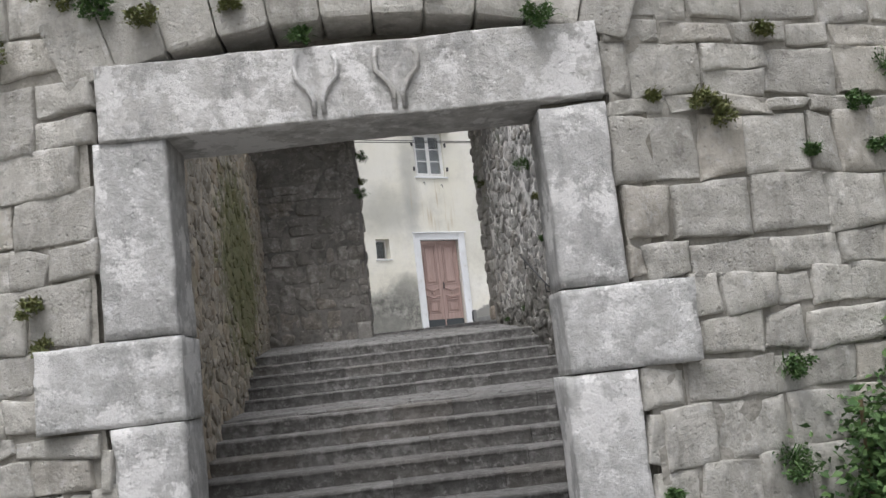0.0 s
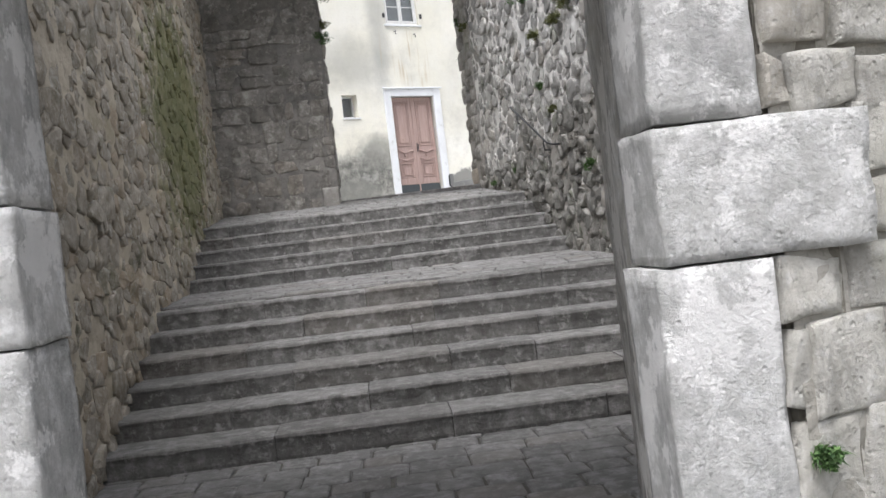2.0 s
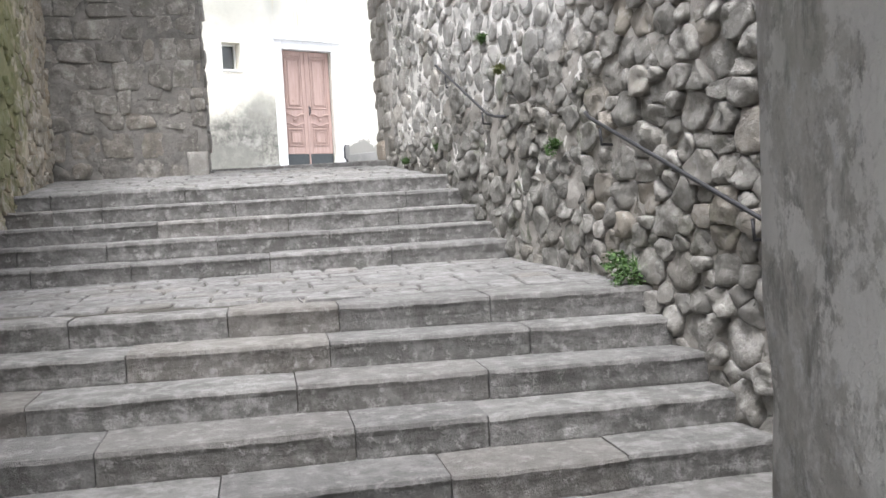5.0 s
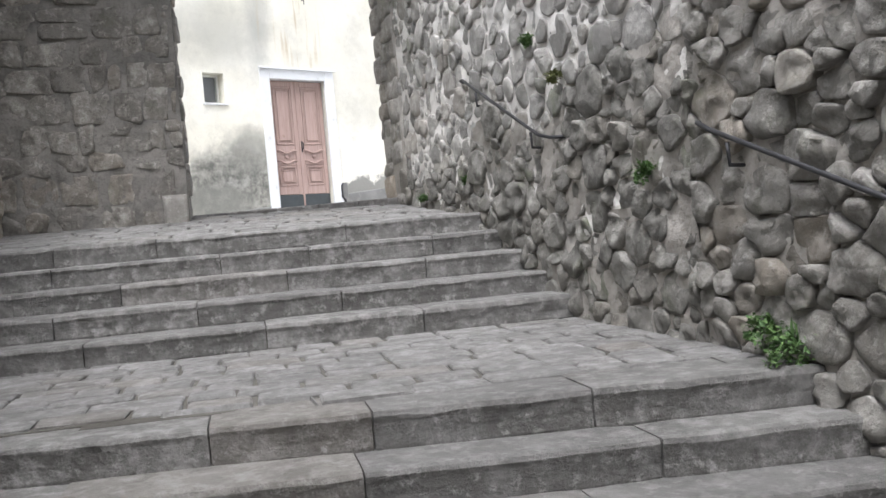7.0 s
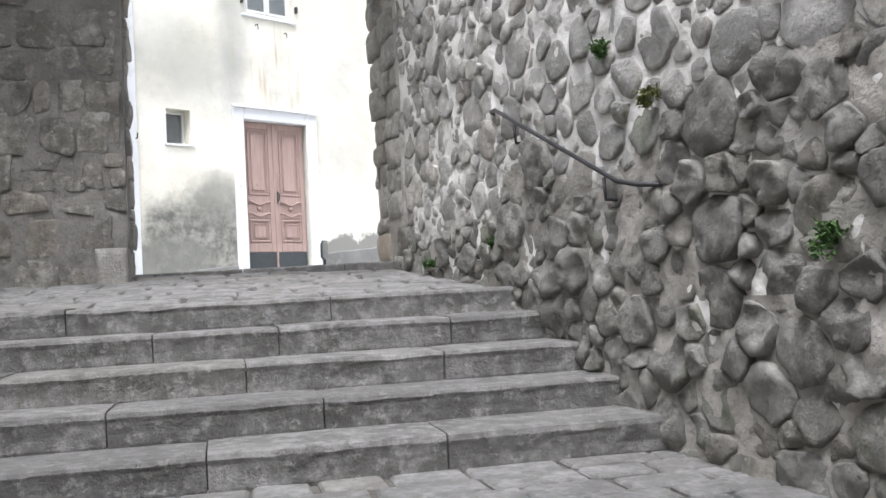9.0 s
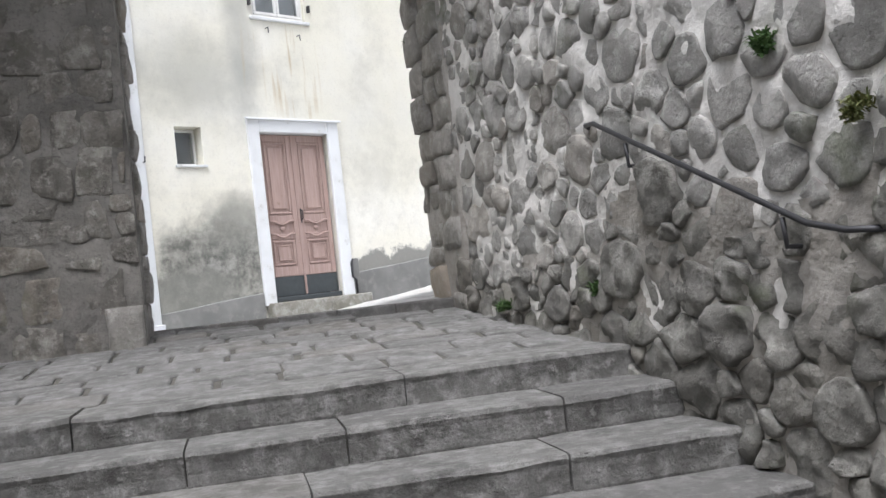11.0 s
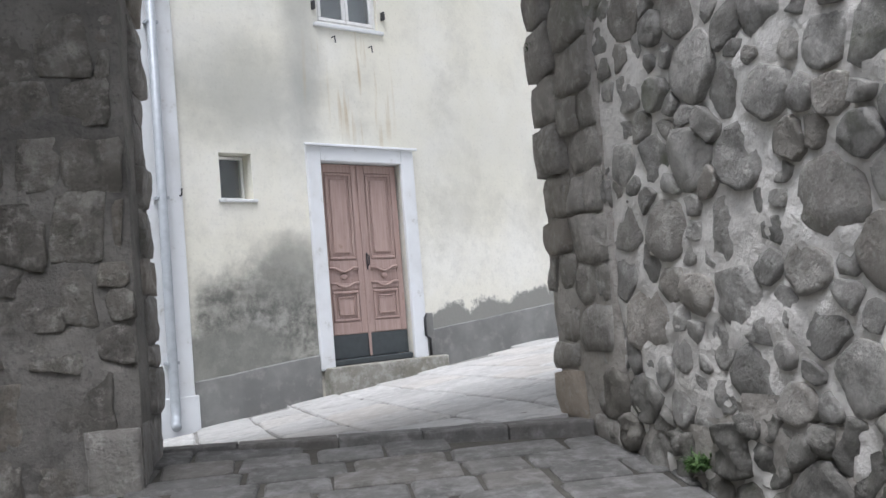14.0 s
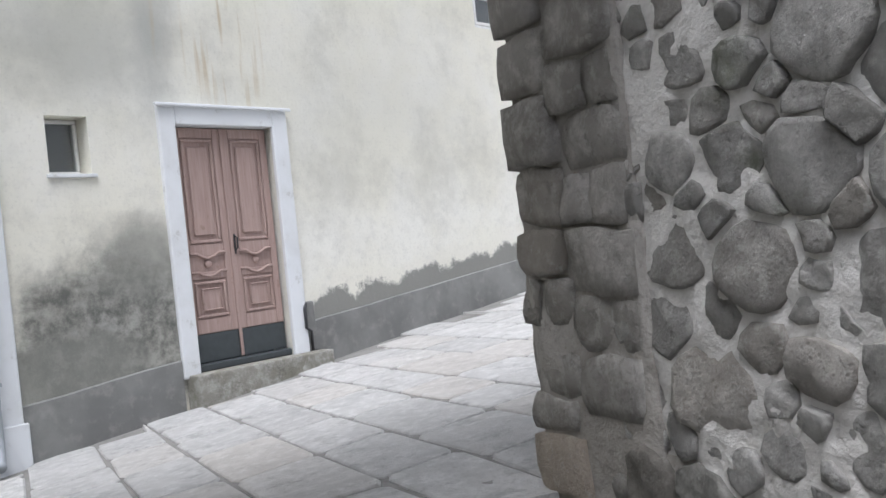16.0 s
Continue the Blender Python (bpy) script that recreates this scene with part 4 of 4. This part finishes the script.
for side, (a, b) in enumerate(((0.008, 0.563), (0.577, 1.132))):
    y = 0.10
    leaf = part("door_leaf", box(a, b, y, y + 0.045, 2.605, 4.87, 0.004), M_DOOR, house, "faded red-brown panelled wooden door leaf")
    part("stile", box(a, a + 0.085, y - 0.016, y - 0.001, 2.88, 4.87, 0.005), M_DOOR, leaf)
    part("stile", box(b - 0.085, b, y - 0.016, y - 0.001, 2.88, 4.87, 0.005), M_DOOR, leaf)
    for z0, z1 in ((4.77, 4.87), (3.62, 3.74), (3.40, 3.47), (2.88, 3.02)):
        part("rail", box(a + 0.086, b - 0.086, y - 0.016, y - 0.001, z0, z1, 0.005), M_DOOR, leaf)
    part("upper_moulding", moulding(bmesh.new(), a + 0.1, b - 0.1, 3.75, 4.76, y - 0.002), M_DOOR, leaf)
    part("upper_panel", box(a + 0.16, b - 0.16, y - 0.02, y - 0.001, 3.82, 4.69, 0.012), M_DOOR, leaf)
    mid = (a + b) / 2
    for z, s in ((3.63, 1), (3.45, 1)):
        part("wavy_moulding", tube([(mid + du, y - 0.02, z + s * dz) for du, dz in ((-0.2, 0.02), (-0.12, 0.02), (-0.07, -0.012), (0, -0.03), (0.07, -0.012), (0.12, 0.02), (0.2, 0.02))], 0.015, 6), M_DOOR, leaf, smooth=True)
    bm = bmesh.new()
    bmesh.ops.create_uvsphere(bm, u_segments=10, v_segments=6, radius=0.035, matrix=Matrix.LocRotScale((mid, y - 0.012, 3.545), None, (1.3, 0.5, 1)))
    part("rosette", bm, M_DOOR, leaf, smooth=True)
    part("lower_moulding", moulding(bmesh.new(), a + 0.1, b - 0.1, 3.03, 3.38, y - 0.002), M_DOOR, leaf)
    part("lower_panel", moulding(box(a + 0.17, b - 0.17, y - 0.02, y - 0.001, 3.1, 3.31, 0.012), a + 0.165, b - 0.165, 3.095, 3.315, y - 0.018, 0.018, 0.014), M_DOOR, leaf)
    part("kick_plate", box(a + 0.002, b - 0.002, y - 0.012, y - 0.001, 2.606, 2.875, 0.003), M_KICK, leaf, "dark painted kick plate")
    if side:
        part("handle", tube([(a + 0.04, y - 0.02, 3.66), (a + 0.04, y - 0.06, 3.68), (a + 0.04, y - 0.065, 3.78), (a + 0.04, y - 0.02, 3.8)], 0.009, 6, box(a + 0.028, a + 0.05, y - 0.022, y - 0.017, 3.62, 3.82, 0.002)), M_IRON, leaf)
part("meeting_strip", box(0.552, 0.588, 0.065, 0.082, 2.61, 4.87, 0.006), M_DOOR, house)
# broken render beside the door with a rusty gas pipe
part("render_patch", box(1.337, 1.46, -0.03, 0.0, 2.53, 3.05, 0.012), M_CEMENT, house)
part("gas_pipe", tube([(1.37, -0.045, 2.54), (1.37, -0.05, 2.74), (1.30, -0.06, 2.78), (1.30, -0.06, 2.98), (1.34, -0.035, 3.04)], 0.016, 7), M_IRON, house, smooth=True)


def casement(u0, u1, z0, z1, y, rows, cols, name):
    """A window with frame, leaves, bars and panes."""
    w = part(name, moulding(bmesh.new(), u0, u1, z0, z1, y + 0.05, 0.045, 0.05), M_FRAME, house, "white painted wooden window")
    step = (u1 - u0 - 0.09) / cols
    for c in range(cols):
        a = u0 + 0.045 + c * step
        leaf = part("sash", moulding(bmesh.new(), a + 0.002, a + step - 0.002, z0 + 0.047, z1 - 0.047, y + 0.035, 0.045, 0.04), M_FRAME, w)
        h = (z1 - z0 - 0.184) / rows
        for r in range(rows):
            zz = z0 + 0.092 + r * h
            if r:
                part("glazing_bar", box(a + 0.048, a + step - 0.048, y + 0.004, y + 0.03, zz - 0.011, zz + 0.011), M_FRAME, leaf)
            p = part("pane", box(a + 0.046, a + step - 0.046, y + 0.014, y + 0.019, zz + 0.012, zz + h - 0.012), M_GLASS, leaf)
    return w


casement(0.12, 0.99, 6.52, 7.66, 0.05, 3, 2, "window_upper")
part("curtain", box(0.16, 0.95, 0.2, 0.21, 6.55, 7.3), M_CURTAIN, house)
part("window_hood", box(-0.05, 1.18, -0.16, -0.001, 7.70, 7.76, 0.015), stone("hood_stone", (0.3, 0.28, 0.22), (0.4, 0.37, 0.3), (0.5, 0.48, 0.42)), house, "stone drip ledge over window")
part("window_sill", box(0.06, 1.05, -0.04, 0.04, 6.47, 6.515, 0.008), M_WHITE, house)
for u in (0.06, 1.05):
    for z in (6.66, 7.3):
        part("shutter_hinge", box(u - 0.015, u + 0.015, -0.06, -0.001, z, z + 0.1, 0.004), M_IRON, house)
# two added iron stubs, standing in for drip marks below the window
for u, z in ((0.3, 6.36), (0.82, 6.3)):
    part("drip_stub", tube([(u, 0.0, z), (u, -0.07, z), (u, -0.08, z - 0.08)], 0.008, 5), M_IRON, house)
casement(4.72, 5.6, 6.3, 7.45, 0.03, 3, 2, "window_far")
part("small_window_frame", moulding(bmesh.new(), -1.235, -0.865, 4.435, 4.925, 0.23, 0.035, 0.05), M_FRAME, house, "white frame of a small window")
part("small_window_pane", box(-1.2, -0.9, 0.2, 0.206, 4.47, 4.89), M_GLASS, house)
part("small_window_sill", box(-1.27, -0.82, -0.03, 0.1, 4.395, 4.428, 0.006), M_WHITE, house)
part("hook", tube([(-1.72, 0, 4.45), (-1.72, -0.09, 4.45), (-1.72, -0.1, 4.52)], 0.01, 5), M_IRON, house)

pipe = thing("drainpipe", HOUSE, "grey painted drainpipe on the whitewashed corner strip", "drainpipe")
part("pipe", tube([(-1.94, -0.12, TOP - 0.2), (-1.94, -0.12, 2.42), (-1.945, -0.13, 2.25), (-1.98, -0.2, 2.16), (-2.0, -0.26, 2.15)], 0.048, 12), M_PIPE, pipe, smooth=True)
for z in (2.75, 4.4, 6.2, 8.4):
    part("bracket", box(-2.005, -1.875, -0.15, -0.051, z, z + 0.03, 0.004), M_PIPE, pipe)

for off, sag in ((0.0, 0.12), (-0.1, 0.10)):
    c = part("cable", tube([(-7.5 + 16 * i / 40, -0.28, 7.42 + off * (1 - i / 40) + 0.03 * (-7.5 + 16 * i / 40) + sag * ((i / 20 - 1) ** 2 - 0.5)) for i in range(41)], 0.011, 6), M_CABLE, smooth=True)
    c.matrix_world = HOUSE
    tagged(c, "thin black overhead cable along the house front", "cable", "overhead cables")

# ---- handrails on the rubble wall ----
def handrail(points, hooks, label):
    rail = thing("handrail", pose(0, 0, 0), label, "handrail", group="handrails on the wall")
    bar = part("bar", tube([(x, y, z + 0.025) for x, y, z in points], 0.013, 8), M_IRON, rail, smooth=True)
    for p in hooks:
        q = Vector((right_x(p[1]) + 0.05, p[1] + 0.02, p[2] - 0.12))
        part("bracket", tube([p, (p[0] + 0.005, p[1], p[2] - 0.11), q], 0.011, 6), M_IRON, rail, smooth=True)


handrail([(right_x(14.92) + 0.04, 14.92, 3.22), (right_x(14.8) - 0.07, 14.8, 3.24), (right_x(14.64) - 0.11, 14.64, 3.22), (right_x(13.17) - 0.11, 13.17, 2.56), (right_x(13.0) - 0.1, 13.0, 2.52), (right_x(12.84) + 0.04, 12.84, 2.50)], [(right_x(14.35) - 0.11, 14.35, 3.09), (right_x(13.3) - 0.11, 13.3, 2.62)], "dark iron handrail fixed to the rubble wall beside the upper steps")
handrail([(right_x(11.34) + 0.04, 11.34, 2.36), (right_x(11.25) - 0.08, 11.25, 2.37), (right_x(11.1) - 0.12, 11.1, 2.32), (right_x(9.0) - 0.12, 9.0, 1.54), (right_x(8.8) + 0.03, 8.8, 1.5)], [(right_x(10.95) - 0.12, 10.95, 2.26), (right_x(9.3) - 0.12, 9.3, 1.65)], "dark iron handrail fixed to the rubble wall beside the lower steps")


# ---- plants ----
def foliage(centre, radii, count, size, rng, bm, droop=0.0):
    """Many small folded leaves in an uneven clump."""
    lobes = [(Vector((rng.uniform(-0.7, 0.7), rng.uniform(-0.7, 0.7), rng.uniform(-0.7, 0.7))), rng.uniform(0.3, 0.6)) for _ in range(max(3, count // 60))]
    for _ in range(count):
        o, r = rng.choice(lobes)
        d = Vector((rng.gauss(0, 1), rng.gauss(0, 1), rng.gauss(0, 1))).normalized() * r * rng.random() ** 0.4
        p = Vector(centre) + Vector([(o[i] + d[i]) * radii[i] for i in range(3)])
        s = size * rng.uniform(0.6, 1.4)
        q = Euler((rng.uniform(-1.1, 1.1) + droop, rng.uniform(-1.1, 1.1), rng.uniform(0, 6.28))).to_matrix()
        pts = [Vector(v) for v in ((0, 0, 0), (0.32, 0.4, 0.08), (0, 1, -0.05), (-0.32, 0.4, 0.08), (0, 0.45, 0))]
        v = [bm.verts.new(p + q @ (w * s)) for w in pts]
        for f in ((0, 1, 4), (1, 2, 4), (2, 3, 4), (3, 0, 4)):
            bm.faces.new([v[k] for k in f])
    return bm


def blades(centre, out, count, length, rng, bm):
    """Thin grass blades that spring from a joint and droop."""
    for _ in range(count):
        base = Vector(centre) + Vector((rng.uniform(-0.05, 0.05), rng.uniform(-0.03, 0.03), rng.uniform(-0.02, 0.02)))
        d = (Vector(out) * rng.uniform(0.3, 1) + Vector((rng.uniform(-0.9, 0.9), rng.uniform(-0.9, 0.9), rng.uniform(0.0, 1.2)))).normalized()
        l, wv = length * rng.uniform(0.5, 1.3), Vector((rng.uniform(-1, 1), rng.uniform(-1, 1), 0)).normalized() * 0.004
        a, b, c = base, base + d * l * 0.55, base + d * l + Vector((0, 0, -0.35 * l))
        v = [bm.verts.new(p) for p in (a - wv, a + wv, b + wv, b - wv, c)]
        bm.faces.new((v[0], v[1], v[2], v[3]))
        bm.faces.new((v[3], v[2], v[4]))
    return bm


def tuft(p, out, size, rng, dry=False, category="weed", label=""):
    size *= 1.35
    t = thing("wall_weed", Matrix.Translation(p), label or ("tuft of yellowing weeds rooted in a wall joint" if dry else "small green weed rooted in a wall joint"), category, group="weeds in the walls")
    o = Vector(out)
    part("foliage", foliage(o * size * 0.45, (size * 0.75, size * 0.5, size * 0.65), int(200 + 1500 * size), 0.024, rng, bmesh.new()), M_LEAF_DRY if dry else M_LEAF, t)
    part("grass", blades((0, 0, 0), o, 70, size * 1.0, rng, bmesh.new()), M_LEAF_DRY if dry else M_LEAF, t)


rng = random.Random(51)
for x, z, s, dry in ((-1.55, 3.75, 0.10, 0), (-1.27, 3.62, 0.1, 1), (-0.42, 3.47, 0.06, 0), (-0.8, 3.68, 0.07, 1), (0.93, 3.44, 0.09, 0), (0.35, 3.68, 0.06, 1)):
    tuft((x, GATE_Y - 0.01, z), (0, -1, 0), s, rng, dry)
RW, LW = pose(1.26, GATE_Y, 0, 0, 0, 16), pose(-1.62, GATE_Y, 0, 0, 0, -16)
for u, z, s, dry in ((0.62, 2.93, 0.09, 1), (0.75, 2.84, 0.1, 1), (0.3, 2.95, 0.05, 1), (1.35, 2.6, 0.06, 0), (1.85, 2.6, 0.08, 0), (1.75, 2.9, 0.07, 0), (0.95, 1.30, 0.11, 0), (0.85, 0.8, 0.14, 0), (0.05, 0.35, 0.08, 0), (0.08, 0.72, 0.05, 0), (2.05, 3.1, 0.18, 0), (1.1, 3.35, 0.07, 1), (0.6, 3.75, 0.08, 1)):
    p = RW @ Vector((u, 0.0, z))
    tuft(p, (0.2, -0.95, 0), s, rng, dry)
for u, z, s, dry in ((-0.62, 3.6, 0.14, 1), (-0.4, 2.1, 0.09, 1), (-0.35, 1.9, 0.06, 1), (-0.15, 3.85, 0.12, 1), (-1.2, 3.1, 0.12, 1)):
    p = LW @ Vector((u, 0.0, z))
    tuft(p, (-0.2, -0.95, 0), s, rng, dry)
bush = thing("ivy_bush", RW @ pose(1.5, -0.22, -0.1), "dense green ivy bush growing against the limestone wall", "bush")
bm = bmesh.new()
for c, r, n in (((0.1, 0, 0.75), (0.62, 0.4, 0.62), 5200), ((0.5, 0.1, 1.3), (0.45, 0.3, 0.6), 2600), ((-0.25, 0, 0.35), (0.5, 0.35, 0.45), 2400), ((0.75, 0.15, 2.0), (0.35, 0.25, 0.5), 900)):
    foliage(c, r, n, 0.055, rng, bm)
part("foliage", bm, M_LEAF, bush)
for k in range(6):
    part("stem", tube([(0.1 * k - 0.2, 0.1, -0.1), (0.12 * k - 0.25, 0.08, 0.6), (0.15 * k - 0.2 + rng.uniform(-0.1, 0.1), 0.1, 1.2)], 0.014, 5), M_STEM, bush)
W = lambda y, z, d=0.05: (right_x(y) - d, y, z)
for y, z, s, dry in ((10.62, 1.28, 0.15, 0), (10.85, 1.35, 0.08, 0), (14.9, 2.4, 0.04, 0), (11.8, 2.2, 0.08, 0), (12.4, 3.9, 0.09, 1), (13.3, 3.9, 0.08, 1), (12.0, 4.0, 0.12, 1), (16.2, 2.33, 0.05, 0), (13.35, 3.3, 0.05, 0), (10.9, 3.4, 0.09, 1), (16.95, 4.9, 0.09, 1), (12.9, 2.95, 0.05, 1), (13.7, 4.5, 0.14, 0)):
    tuft(W(y, z), (-1, 0, 0), s, rng, dry)
for x, y, z, s, dry in ((-0.62, 17.22, 4.98, 0.13, 0), (-0.58, 17.6, 5.3, 0.12, 1), (-0.55, 17.5, 5.75, 0.14, 0), (1.66, 17.5, 5.1, 0.09, 0), (1.66, 17.6, 4.5, 0.06, 0)):
    tuft((x, y, z), (0.3, -0.8, 0), s, rng, dry)
